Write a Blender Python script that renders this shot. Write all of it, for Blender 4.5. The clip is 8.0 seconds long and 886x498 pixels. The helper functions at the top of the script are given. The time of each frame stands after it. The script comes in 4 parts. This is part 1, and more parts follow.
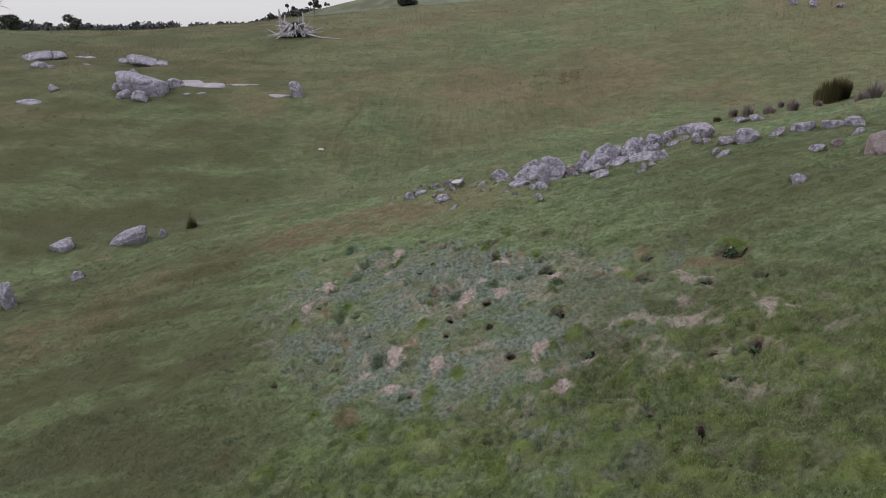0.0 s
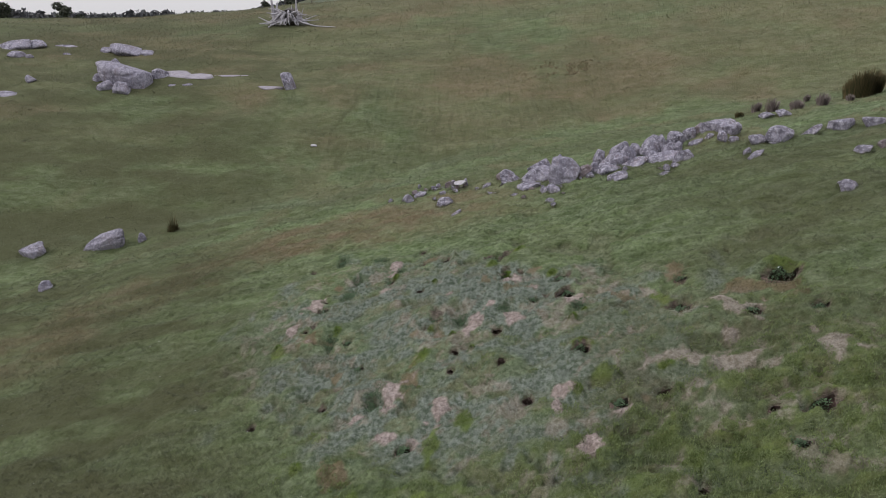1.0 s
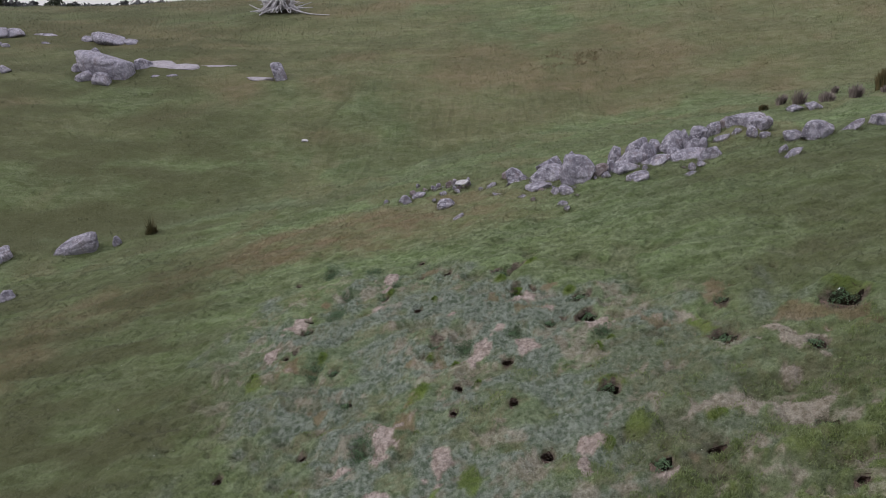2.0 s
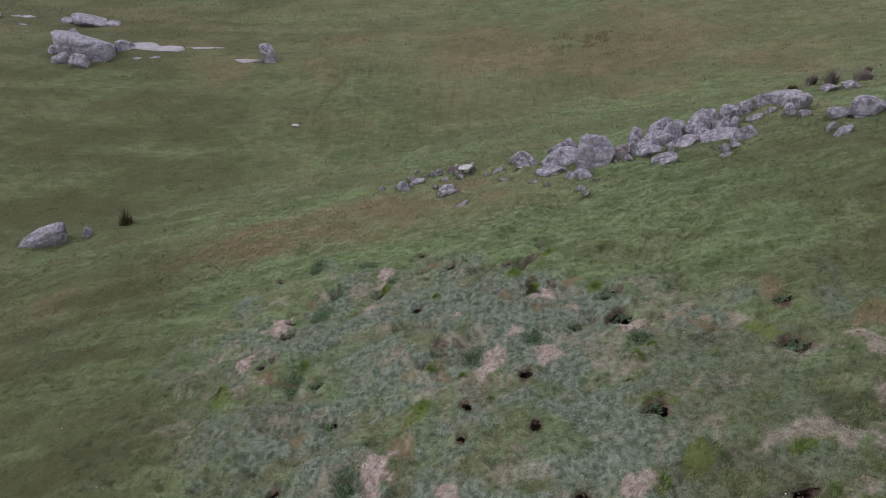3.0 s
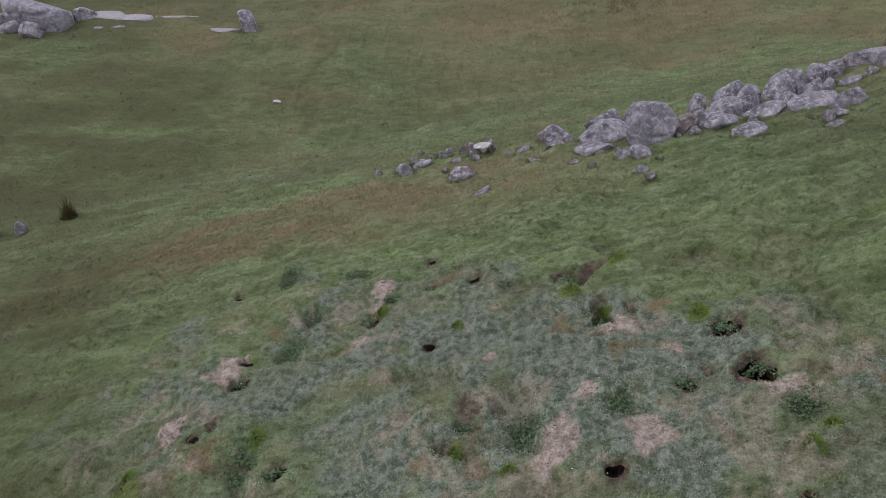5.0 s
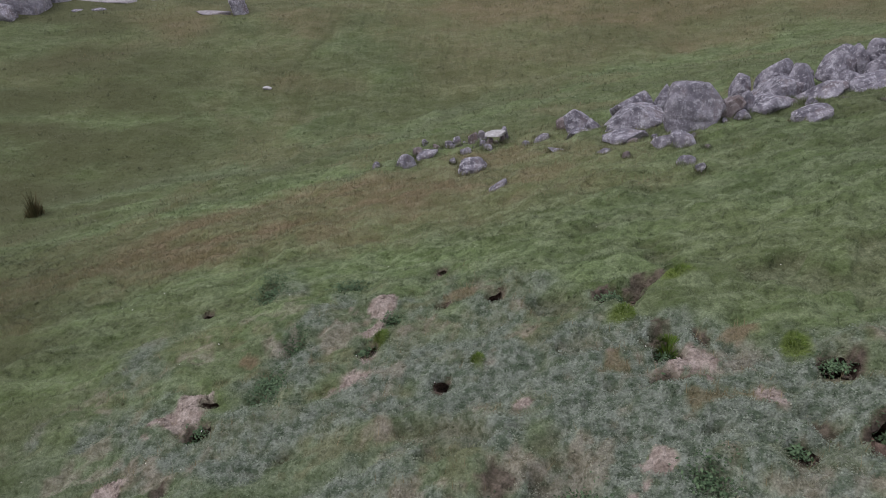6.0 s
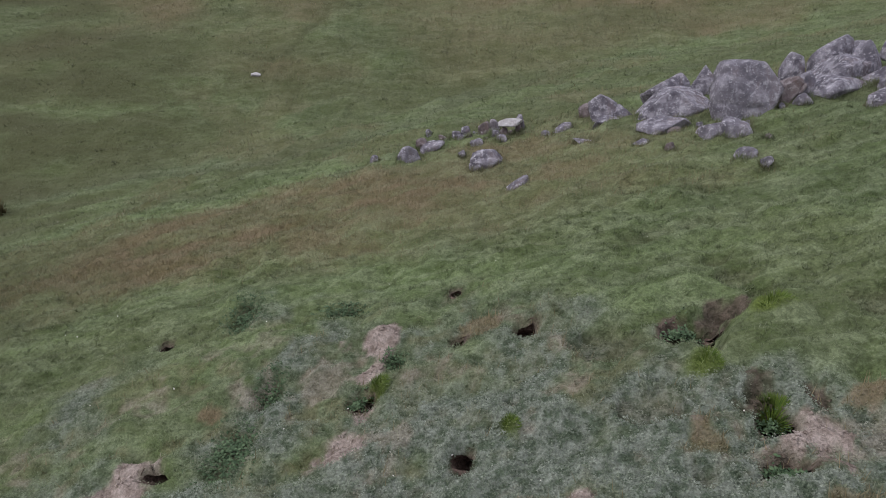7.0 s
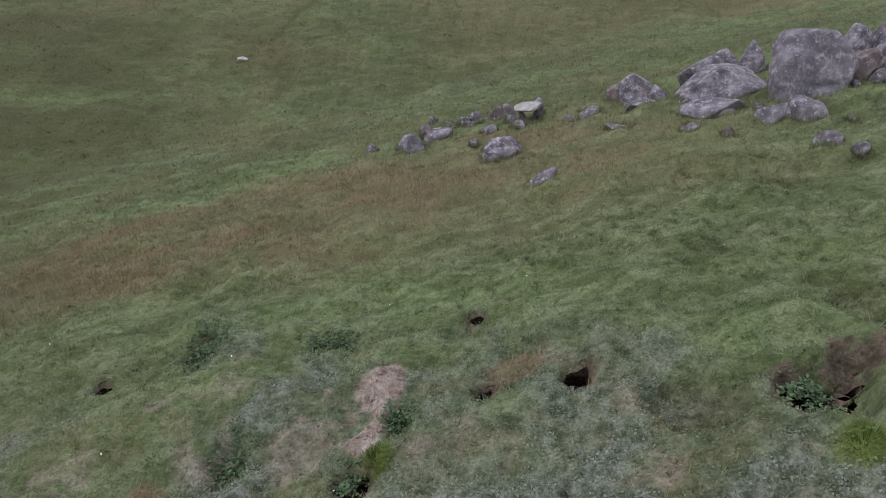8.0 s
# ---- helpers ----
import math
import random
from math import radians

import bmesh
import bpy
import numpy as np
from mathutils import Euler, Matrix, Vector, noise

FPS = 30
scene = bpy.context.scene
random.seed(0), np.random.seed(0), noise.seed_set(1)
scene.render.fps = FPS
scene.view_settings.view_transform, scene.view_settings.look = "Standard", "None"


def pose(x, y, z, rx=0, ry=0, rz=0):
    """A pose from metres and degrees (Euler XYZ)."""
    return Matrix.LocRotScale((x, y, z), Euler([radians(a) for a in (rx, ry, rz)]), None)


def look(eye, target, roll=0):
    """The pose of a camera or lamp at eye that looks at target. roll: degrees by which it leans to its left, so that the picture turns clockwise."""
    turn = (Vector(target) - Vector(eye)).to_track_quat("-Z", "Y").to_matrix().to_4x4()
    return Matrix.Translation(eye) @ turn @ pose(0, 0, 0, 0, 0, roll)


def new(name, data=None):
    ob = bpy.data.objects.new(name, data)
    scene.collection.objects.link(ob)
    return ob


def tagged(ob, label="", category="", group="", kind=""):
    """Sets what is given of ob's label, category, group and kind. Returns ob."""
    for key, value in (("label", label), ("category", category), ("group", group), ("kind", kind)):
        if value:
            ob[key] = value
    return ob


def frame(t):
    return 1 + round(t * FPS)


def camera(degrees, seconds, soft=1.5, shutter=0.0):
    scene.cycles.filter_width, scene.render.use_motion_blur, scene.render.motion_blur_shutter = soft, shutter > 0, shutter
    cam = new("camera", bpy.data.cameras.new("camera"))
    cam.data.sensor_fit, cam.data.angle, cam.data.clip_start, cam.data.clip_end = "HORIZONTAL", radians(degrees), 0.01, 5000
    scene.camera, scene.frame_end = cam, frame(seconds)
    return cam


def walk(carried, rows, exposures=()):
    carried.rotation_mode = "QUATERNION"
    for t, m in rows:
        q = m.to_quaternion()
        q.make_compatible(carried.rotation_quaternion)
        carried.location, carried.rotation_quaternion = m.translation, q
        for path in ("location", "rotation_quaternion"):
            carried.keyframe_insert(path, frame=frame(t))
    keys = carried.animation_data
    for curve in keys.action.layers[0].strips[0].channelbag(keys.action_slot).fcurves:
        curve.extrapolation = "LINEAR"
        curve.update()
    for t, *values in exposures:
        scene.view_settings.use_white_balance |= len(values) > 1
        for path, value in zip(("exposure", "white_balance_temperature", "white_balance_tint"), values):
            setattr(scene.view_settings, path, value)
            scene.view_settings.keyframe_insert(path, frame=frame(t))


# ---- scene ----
cam = camera(68.0, 8.0, soft=0.9)
PATH = [
    (0, (0.0, 0.0, 9.0), (-0.029, 1.895, 8.362), 0.5),
    (0.5, (-0.091, 1.431, 8.923), (-0.119, 3.321, 8.27), 0.5),
    (1, (-0.177, 2.838, 8.869), (-0.202, 4.724, 8.204), 0.6),
    (1.5, (-0.223, 4.226, 8.834), (-0.247, 6.108, 8.156), 0.6),
    (3, (-0.406, 8.033, 7.437), (-0.425, 9.908, 6.74), 0.7),
    (3.5, (-0.51, 9.27, 7.128), (-0.526, 11.141, 6.422), 0.7),
    (4, (-0.64, 10.575, 6.863), (-0.655, 12.443, 6.149), 0.7),
    (4.5, (-0.764, 11.768, 6.353), (-0.777, 13.635, 5.635), 0.6),
    (6, (-1.095, 15.245, 5.222), (-1.108, 17.103, 4.482), 0.5),
    (6.5, (-1.208, 16.347, 4.968), (-1.218, 18.2, 4.216), 0.4),
    (7, (-1.31, 17.42, 4.702), (-1.321, 19.27, 3.939), 0.4),
    (7.5, (-1.419, 18.429, 4.401), (-1.427, 20.274, 3.631), 0.4),
    (8, (-1.514, 19.429, 4.089), (-1.521, 21.271, 3.31), 0.3),
]
walk(cam, [(t, look(eye, target, roll)) for t, eye, target, roll in PATH])

# ---------------------------------------------------------------- sky and light: overcast afternoon
SUN_ELEV, SUN_TURN = 40.0, 255.0
world = bpy.data.worlds.new("overcast_sky")
scene.world = world
world.use_nodes = True
wn = world.node_tree
wn.nodes.clear()
sky = wn.nodes.new("ShaderNodeTexSky")
sky.sky_type, sky.sun_disc = "NISHITA", False
sky.sun_elevation, sky.sun_rotation = radians(SUN_ELEV), radians(SUN_TURN)
sky_gain = wn.nodes.new("ShaderNodeMix")
sky_gain.data_type, sky_gain.blend_type = "RGBA", "MIX"
sky_gain.inputs[0].default_value = 0.9
wn.links.new(sky.outputs[0], sky_gain.inputs[6])
# cloud cover, brighter towards the zenith as an overcast sky is
way = wn.nodes.new("ShaderNodeTexCoord")
split = wn.nodes.new("ShaderNodeSeparateXYZ")
wn.links.new(way.outputs["Generated"], split.inputs[0])
height = wn.nodes.new("ShaderNodeMapRange")
wn.links.new(split.outputs[2], height.inputs[0])
cloud = wn.nodes.new("ShaderNodeMix")
cloud.data_type = "RGBA"
wn.links.new(height.outputs[0], cloud.inputs[0])
cloud.inputs[6].default_value = (7.1, 7.0, 7.35, 1.0)
cloud.inputs[7].default_value = (13.6, 13.9, 15.0, 1.0)
wn.links.new(cloud.outputs[2], sky_gain.inputs[7])
bg = wn.nodes.new("ShaderNodeBackground")
bg.inputs[1].default_value = 0.1
wo = wn.nodes.new("ShaderNodeOutputWorld")
wn.links.new(sky_gain.outputs[2], bg.inputs[0])
wn.links.new(bg.outputs[0], wo.inputs[0])

sun_data = bpy.data.lights.new("sun", "SUN")
sun_data.energy, sun_data.angle, sun_data.color = 1.35, radians(16), (1.0, 0.96, 0.9)
sun = new("sun", sun_data)
_e, _a = radians(SUN_ELEV), radians(SUN_TURN)
sun.matrix_world = look((0, 0, 0), (-math.sin(_a) * math.cos(_e), -math.cos(_a) * math.cos(_e), -math.sin(_e)))


# ---------------------------------------------------------------- arithmetic of the land
TABLES = {}


def vnoise(x, y, seed=0):
    """Smooth plane noise, 0 to 1, from a table of random heights."""
    if seed not in TABLES:
        TABLES[seed] = np.random.default_rng(seed + 1000).random(65536)
    table = TABLES[seed]
    xi, yi = np.floor(x), np.floor(y)
    fx, fy = x - xi, y - yi
    fx, fy = fx * fx * (3 - 2 * fx), fy * fy * (3 - 2 * fy)
    ix, iy = xi.astype(np.int64), yi.astype(np.int64)
    a, b = (iy & 255) << 8, ((iy + 1) & 255) << 8
    c, d = ix & 255, (ix + 1) & 255
    top = table[a | c] * (1 - fx) + table[a | d] * fx
    low = table[b | c] * (1 - fx) + table[b | d] * fx
    return top * (1 - fy) + low * fy


def fbm(x, y, size, octaves=3, seed=0):
    total, gain, whole = 0.0, 1.0, 0.0
    for o in range(octaves):
        k = 2.03 ** o / size
        c, s = math.cos(0.7 * o + seed), math.sin(0.7 * o + seed)
        total = total + gain * vnoise((c * x - s * y) * k + 17.3 * o, (s * x + c * y) * k - 9.1 * o, seed + o)
        whole += gain
        gain *= 0.5
    return total / whole


def step(a, b, v):
    t = np.clip((v - a) / (b - a), 0, 1)
    return t * t * (3 - 2 * t)


def soften(v, a, b):
    over = np.maximum(np.abs(v) - a, 0)
    return np.sign(v) * (np.minimum(np.abs(v), a) + b * (1 - np.exp(-over / b)))


def softplus(v):
    return np.logaddexp(0, v)


def hill(x, y):
    """The broad form: a grazed spur, the gully behind it, the far slope with its brow, and the hill beyond."""
    xc, yc = soften(x, 45.0, 25.0), 22 + soften(y - 22, 66.0, 25.0)
    u, v, s, m = xc / 10, (yc - 22) / 10, (yc - 50) / 10, (xc + 5) / 10
    spur = 0.791 + 2.447 * u + 0.898 * v - 0.407 * u * v + 0.006 * u * u - 0.1935 * softplus((yc - 27.463 - 0.122 * xc) / 1.5)
    slope = 3.167 + 0.349 * m + 3.738 * s + 0.175 * m * m - 0.557 * s * s + 0.247 * m * s
    slope = slope + (0.09 * softplus((x + 12) / 6.0) + 1.85 * np.exp(-(((x + 12) / 26.0) ** 2))) * step(58, 82, y)
    spur = spur + 0.42 * np.exp(-(((x - 12.2) / 1.7) ** 2) - ((y - 33.6) / 1.9) ** 2)
    land = 0.5 * np.logaddexp(spur / 0.5, slope / 0.5)
    far = step(85, 155, np.hypot(x, y - 20))
    beyond = 3.0 + 22 / (1 + np.exp(-(x + 52) / 20.0)) * np.exp(-(((y - 260) / 90.0) ** 2))
    return land * (1 - far) + far * beyond


def hill_at(x, y):
    return float(hill(np.array([float(x)]), np.array([float(y)]))[0])


# burrow mouths: x, y, width, depth along the slope
MOUTHS_UPPER = [
    (-4.34, 22.28, 0.36, 0.31), (-4.36, 22.86, 0.28, 0.15), (-5.27, 25.47, 0.19, 0.16), (-2.25, 23.51, 0.31, 0.26), (-1.15, 22.37, 0.24, 0.2), (-0.37, 24.23, 0.27, 0.23),
    (-1.18, 24.24, 0.19, 0.16), (-1.18, 25.56, 0.16, 0.13), (1.27, 23.56, 0.53, 0.45), (1.58, 23.66, 0.19, 0.16), (1.59, 22.17, 0.32, 0.24), (1.41, 21.59, 0.35, 0.3),
    (-3.18, 20.17, 0.31, 0.26), (-4.65, 21.01, 0.19, 0.16), (-0.58, 20.19, 0.33, 0.28), (2.24, 20.27, 0.31, 0.26), (3.17, 20.32, 0.47, 0.4), (3.2, 21.47, 0.42, 0.36),
    (-5.48, 20.33, 0.16, 0.14), (6.29, 20.09, 0.33, 0.28),
]
MOUTHS_LOWER = [
    (1.12, 19.13, 0.28, 0.24), (-0.05, 18.48, 0.21, 0.18), (2.87, 18.34, 0.16, 0.09), (5.75, 18.43, 0.52, 0.44), (7.25, 17.59, 0.37, 0.31), (8.58, 19.17, 0.9, 0.5),
    (8.55, 17.15, 0.38, 0.24), (4.51, 15.35, 0.28, 0.24), (6.44, 15.45, 0.38, 0.32), (1.62, 15.87, 0.24, 0.2), (1.13, 17.58, 0.22, 0.19), (3.49, 15.07, 0.38, 0.32),
    (3.03, 17.27, 0.4, 0.22), (-1.2, 15.22, 0.37, 0.31), (-2.73, 18.92, 0.37, 0.31), (-0.15, 17.58, 0.16, 0.14), (6.13, 12.84, 0.33, 0.28), (6.96, 13.83, 0.56, 0.31),
    (6.15, 13.93, 0.2, 0.17), (-3.46, 17.36, 0.23, 0.2), (-5.26, 17.15, 0.21, 0.18), (4.29, 12.29, 0.21, 0.18), (5.03, 11.36, 0.2, 0.17), (-5.83, 14.92, 0.31, 0.26),
]
MOUTHS = MOUTHS_UPPER + MOUTHS_LOWER
# scratched pale earth
SOIL_UPPER = [
    (-4.54, 22.96, 0.51, 0.35), (-4.75, 22.55, 0.47, 0.44), (-2.12, 24.36, 0.38, 0.43), (-2.16, 23.92, 0.27, 0.35), (-2.22, 23.15, 0.13, 0.28), (-2.34, 22.72, 0.3, 0.4),
    (1.79, 21.96, 0.45, 0.38), (2.31, 21.05, 0.3, 0.48), (-0.22, 21.6, 0.24, 0.11), (-5.1, 21.31, 0.34, 0.51), (0.58, 19.66, 0.43, 0.37), (0.4, 19.39, 0.35, 0.23),
    (0.99, 20.33, 0.25, 0.27), (1.58, 19.6, 0.33, 0.47), (3.24, 19.98, 0.42, 0.25), (5.32, 19.81, 0.37, 0.38),
]
SOIL_LOWER = [
    (6.92, 17.77, 0.69, 0.66), (8.03, 15.45, 0.5, 0.73), (5.1, 16.17, 0.97, 0.52), (6.06, 15.73, 0.63, 0.41), (6.46, 15.82, 0.34, 0.19), (3.5, 14.86, 0.27, 0.22),
    (2.33, 15.79, 0.29, 0.39), (2.23, 15.31, 0.23, 0.5), (-1.0, 15.3, 0.24, 0.48), (-1.5, 15.69, 0.34, 0.25), (-1.68, 17.24, 0.43, 0.8), (-2.43, 16.67, 0.47, 0.23),
    (-0.35, 16.26, 0.4, 0.41), (2.71, 14.05, 0.41, 0.47), (6.43, 16.84, 0.31, 0.22),
]
SOIL = SOIL_UPPER + SOIL_LOWER
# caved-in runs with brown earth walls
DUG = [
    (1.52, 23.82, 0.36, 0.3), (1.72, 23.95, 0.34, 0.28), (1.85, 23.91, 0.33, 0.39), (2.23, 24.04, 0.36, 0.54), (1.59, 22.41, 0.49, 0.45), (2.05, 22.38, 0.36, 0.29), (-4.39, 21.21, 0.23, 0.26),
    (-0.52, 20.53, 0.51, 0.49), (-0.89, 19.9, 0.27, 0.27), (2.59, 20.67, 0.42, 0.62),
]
# bright moss tussocks
MOSS_UPPER = [
    (-2.05, 23.59, 0.25, 0.22), (-0.71, 22.52, 0.22, 0.33), (2.11, 23.59, 0.39, 0.36), (1.17, 22.81, 0.31, 0.22), (2.99, 22.02, 0.24, 0.42), (-3.62, 20.79, 0.26, 0.37),
    (-0.76, 19.79, 0.17, 0.29), (3.45, 19.11, 0.18, 0.35), (3.07, 18.81, 0.3, 0.32), (-0.11, 19.34, 0.16, 0.34), (0.38, 18.47, 0.2, 0.24), (-5.36, 20.38, 0.29, 0.4),
    (5.52, 19.24, 0.63, 1.01), (8.71, 19.41, 0.94, 0.68), (4.66, 15.86, 0.44, 0.29), (3.29, 16.05, 0.5, 0.45), (3.05, 17.42, 0.5, 0.35), (2.69, 15.74, 0.24, 0.24),
    (0.13, 15.62, 0.48, 0.63), (-0.89, 18.57, 0.48, 0.39), (-5.28, 20.13, 0.53, 0.48),
]
MOSS_LOWER = [
    (-0.59, 15.11, 0.32, 0.7), (3.18, 14.14, 0.33, 0.35), (4.28, 13.44, 0.35, 0.4), (5.89, 13.03, 0.33, 0.45), (7.25, 14.35, 0.61, 0.73), (6.29, 10.48, 0.81, 0.76),
    (6.96, 9.7, 1.07, 0.96), (3.28, 11.79, 0.37, 0.19), (-0.74, 13.24, 0.52, 0.7), (-4.53, 13.34, 0.41, 0.34), (-1.02, 12.55, 0.56, 0.52), (-3.64, 15.14, 0.42, 0.35),
    (4.36, 12.85, 0.55, 0.47), (1.52, 12.15, 0.42, 0.45), (-2.17, 13.77, 0.47, 0.67), (4.61, 10.93, 0.28, 0.3), (1.02, 11.86, 0.41, 0.76), (4.96, 12.76, 0.38, 0.41),
]
MOSS = MOSS_UPPER + MOSS_LOWER
# hollows full of dark leafy weeds
WEEDS = [
    (-3.57, 23.01, 0.52, 0.91), (-3.35, 23.89, 0.32, 0.42), (-4.23, 25.86, 0.47, 0.62), (-2.77, 25.73, 0.57, 0.32), (-1.91, 24.13, 0.27, 0.25), (-3.76, 20.5, 0.45, 0.6),
    (0.14, 20.0, 0.41, 0.58), (1.33, 20.08, 0.46, 0.43), (3.4, 19.63, 0.43, 0.35), (-2.11, 17.17, 0.45, 0.74),
]
# bleached dead grass
TAN = [
    (-4.09, 23.72, 0.44, 0.14), (-0.84, 24.48, 0.5, 0.37), (2.36, 22.32, 0.51, 0.31), (0.93, 21.96, 0.39, 0.44), (1.55, 21.07, 0.46, 0.27), (-4.4, 20.52, 0.5, 0.64),
    (-0.46, 20.17, 0.12, 0.27), (-1.26, 19.69, 0.27, 0.19), (-0.46, 19.6, 0.3, 0.44), (2.22, 21.09, 0.35, 0.36), (4.61, 19.46, 0.62, 0.82), (6.24, 20.52, 0.62, 0.98),
    (7.52, 18.78, 0.93, 0.86), (8.41, 18.61, 0.79, 1.28), (4.05, 15.16, 0.27, 0.39), (-1.26, 17.75, 0.45, 0.86), (-3.23, 18.64, 0.42, 0.47), (-2.65, 14.7, 0.66, 0.59),
    (-5.84, 14.25, 0.42, 0.65),
]
# beaten sheep trails on the far side: x, y
TRAIL_UP = [(-6.97, 49.99), (-8.14, 46.49), (-9.79, 44.58), (-12.07, 42.72), (-14.42, 40.44)]
TRAIL_GULLY = [(-26.12, 35.73), (-21.46, 36.22), (-18.38, 36.84), (-15.63, 37.64), (-10.96, 38.17), (-5.94, 36.81), (-3.37, 37.39), (-0.47, 41.78)]


def near_to(x, y, rows, reach):
    """For each round or long spot (x, y, width, depth along the slope), the places that lie about it and how far out they are (1: its edge)."""
    order = np.argsort(y)
    ranked = y[order]
    for cx, cy, wide, deep, *_ in rows:
        a, b = np.searchsorted(ranked, (cy - 0.5 * deep * reach, cy + 0.5 * deep * reach))
        k = order[a:b]
        k = k[np.abs(x[k] - cx) < 0.5 * wide * reach]
        yield k, (x[k] - cx) / (0.5 * wide), (y[k] - cy) / (0.5 * deep)


def spots(x, y, rows, grow=1.0, rag=0.5):
    """How far inside the nearest of the spots a place lies (1: middle, 0: edge), with a ragged edge."""
    out = np.zeros_like(x)
    for k, u, v in near_to(x, y, rows, 2.0 * grow):
        edge = 1 + rag * (fbm(x[k], y[k], 0.3, 3, 3) - 0.5) * 2
        out[k] = np.maximum(out[k], np.clip(1 - np.hypot(u, v) / grow * edge, 0, 1))
    return out


def trail(x, y, points, width):
    out, k = np.zeros_like(x), np.nonzero((y > 34) & (y < 52) & (x < 2) & (x > -28))[0]
    if not len(k):
        return out
    x, y = x[k], y[k]
    d = np.full_like(x, 1e9)
    for (ax, ay), (bx, by) in zip(points, points[1:]):
        lx, ly = bx - ax, by - ay
        f = np.clip(((x - ax) * lx + (y - ay) * ly) / (lx * lx + ly * ly), 0, 1)
        d = np.minimum(d, np.hypot(x - ax - f * lx, y - ay - f * ly))
    out[k] = np.clip(1 - d / width, 0, 1)
    return out


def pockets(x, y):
    """Small hollows under the grass all over the warren; masks paints their shade into the colour."""
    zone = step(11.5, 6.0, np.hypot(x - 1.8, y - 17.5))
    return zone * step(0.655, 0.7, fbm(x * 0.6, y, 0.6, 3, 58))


def hummocky(x, y):
    """Where the turf below the warren grows in mossy hummocks."""
    return step(17.8, 14.2, y + 0.28 * np.abs(x - 6)) * step(2, 7, y)


def hummock(x, y):
    return fbm(x * 0.75, y, 0.34, 3, 43)


def masks(x, y):
    """What grows where: bare soil, dry seeding grass, clover, bright moss, beaten trail with dimmed olive sward, dug
    earth; some layers also carry painted shade, haze and falloff.
    """
    patch, mottle, broad = fbm(x, y, 1.6, 4, 5), fbm(x, y, 0.5, 3, 8), fbm(x, y, 9.0, 4, 11)
    crumb = fbm(x, y, 0.16, 3, 13)
    rx, ry = (x - 0.2) * 0.8 - (y - 19.2) * 0.6, (x - 0.2) * 0.6 + (y - 19.2) * 0.8
    inside = 1 - np.hypot(rx / 8.8, ry / 5.3)
    lower = 1 - np.hypot((x - 5.0) / 6.5, (y - 14.6) / 4.6)
    inside = inside - 0.6 * step(-0.4, 2.2, x) * step(21.4, 23.4, y)
    clover = step(0.0, 0.36, np.maximum(inside, 0.55 * (1 - np.hypot((x - 3.0) / 1.9, (y - 12.9) / 2.6))) + 0.8 * (patch - 0.5) + 0.5 * (mottle - 0.5)) * (0.22 + 0.78 * step(0.38, 0.53, fbm(x * 0.8, y, 0.8, 4, 15)))
    clover = clover * (1 - 0.45 * step(2.2, 3.8, x) * step(20.0, 18.6, y))
    soil = spots(x, y, SOIL, 1.45, 0.9)
    soil = 0.95 * step(0.0, 0.12, soil) * step(0.12, 0.32, soil * 1.2 + 0.7 * (crumb - 0.5) + 0.4 * (mottle - 0.5))
    soil = soil * (1 - 0.35 * step(3.0, 4.5, x))
    soil = np.maximum(soil, 0.45 * step(-0.1, 0.3, np.maximum(inside, 0.4 * lower)) * step(0.6, 0.74, fbm(x * 0.8, y, 0.55, 5, 21) + 0.5 * (crumb - 0.5)))
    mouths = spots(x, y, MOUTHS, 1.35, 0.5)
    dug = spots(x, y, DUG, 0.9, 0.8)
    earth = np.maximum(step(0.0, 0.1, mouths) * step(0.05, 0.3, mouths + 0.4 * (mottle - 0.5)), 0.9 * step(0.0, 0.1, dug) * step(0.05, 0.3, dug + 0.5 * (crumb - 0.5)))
    # Faint earth colour in pockets and weed hollows stands in for their shade.
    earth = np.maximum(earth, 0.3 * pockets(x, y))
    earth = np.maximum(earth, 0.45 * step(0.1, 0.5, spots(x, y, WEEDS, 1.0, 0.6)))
    soil = soil * (1 - earth)
    band_y = 31.0 - 0.66 * 2.0 * softplus(-(x + 6.5) / 2.0)
    band = 1 - np.abs(y - band_y) / 4.4
    band = step(-0.2, 0.55, band + 1.3 * (broad - 0.5) + 0.8 * (patch - 0.5)) * step(7, -2, x) * (0.5 + 0.5 * step(0.35, 0.62, fbm(x, y * 1.6, 1.1, 4, 29)))
    across = step(38, 46, y) * (0.55 * step(0.38, 0.6, fbm(x, y, 7.0, 4, 31)) + 0.6 * step(0.46, 0.68, fbm(x * 0.45, y, 4.0, 4, 33)))
    across = np.maximum(across, step(60, 74, y) * step(130, 100, y) * (0.3 + 0.4 * step(0.34, 0.6, broad)))
    across = np.maximum(across, step(10, 26, x) * step(38, 46, y) * step(0.34, 0.62, broad) * 0.5)
    stray = 0.45 * step(0.5, 0.7, fbm(x, y, 2.2, 4, 37)) * step(8, 18, np.hypot(x - 0.2, y - 19.0))
    dry = np.clip(np.maximum(np.maximum(band, across), stray), 0, 1)
    moss = step(0.1, 0.5, spots(x, y, MOSS, 1.3, 0.8))
    moss = np.maximum(moss * 0.8, 0.6 * hummocky(x, y) * step(0.47, 0.6, hummock(x, y)))
    worn = np.maximum(0.7 * step(0.2, 0.8, trail(x, y, TRAIL_UP, 0.35)), 0.5 * step(0.2, 0.8, trail(x, y, TRAIL_GULLY, 0.6)))
    worn = np.maximum(worn, 0.7 * np.clip(1 - np.hypot((x - 8.1) / 3.2, (y - 52.8) / 1.8), 0, 1) * step(0.4, 0.6, mottle))
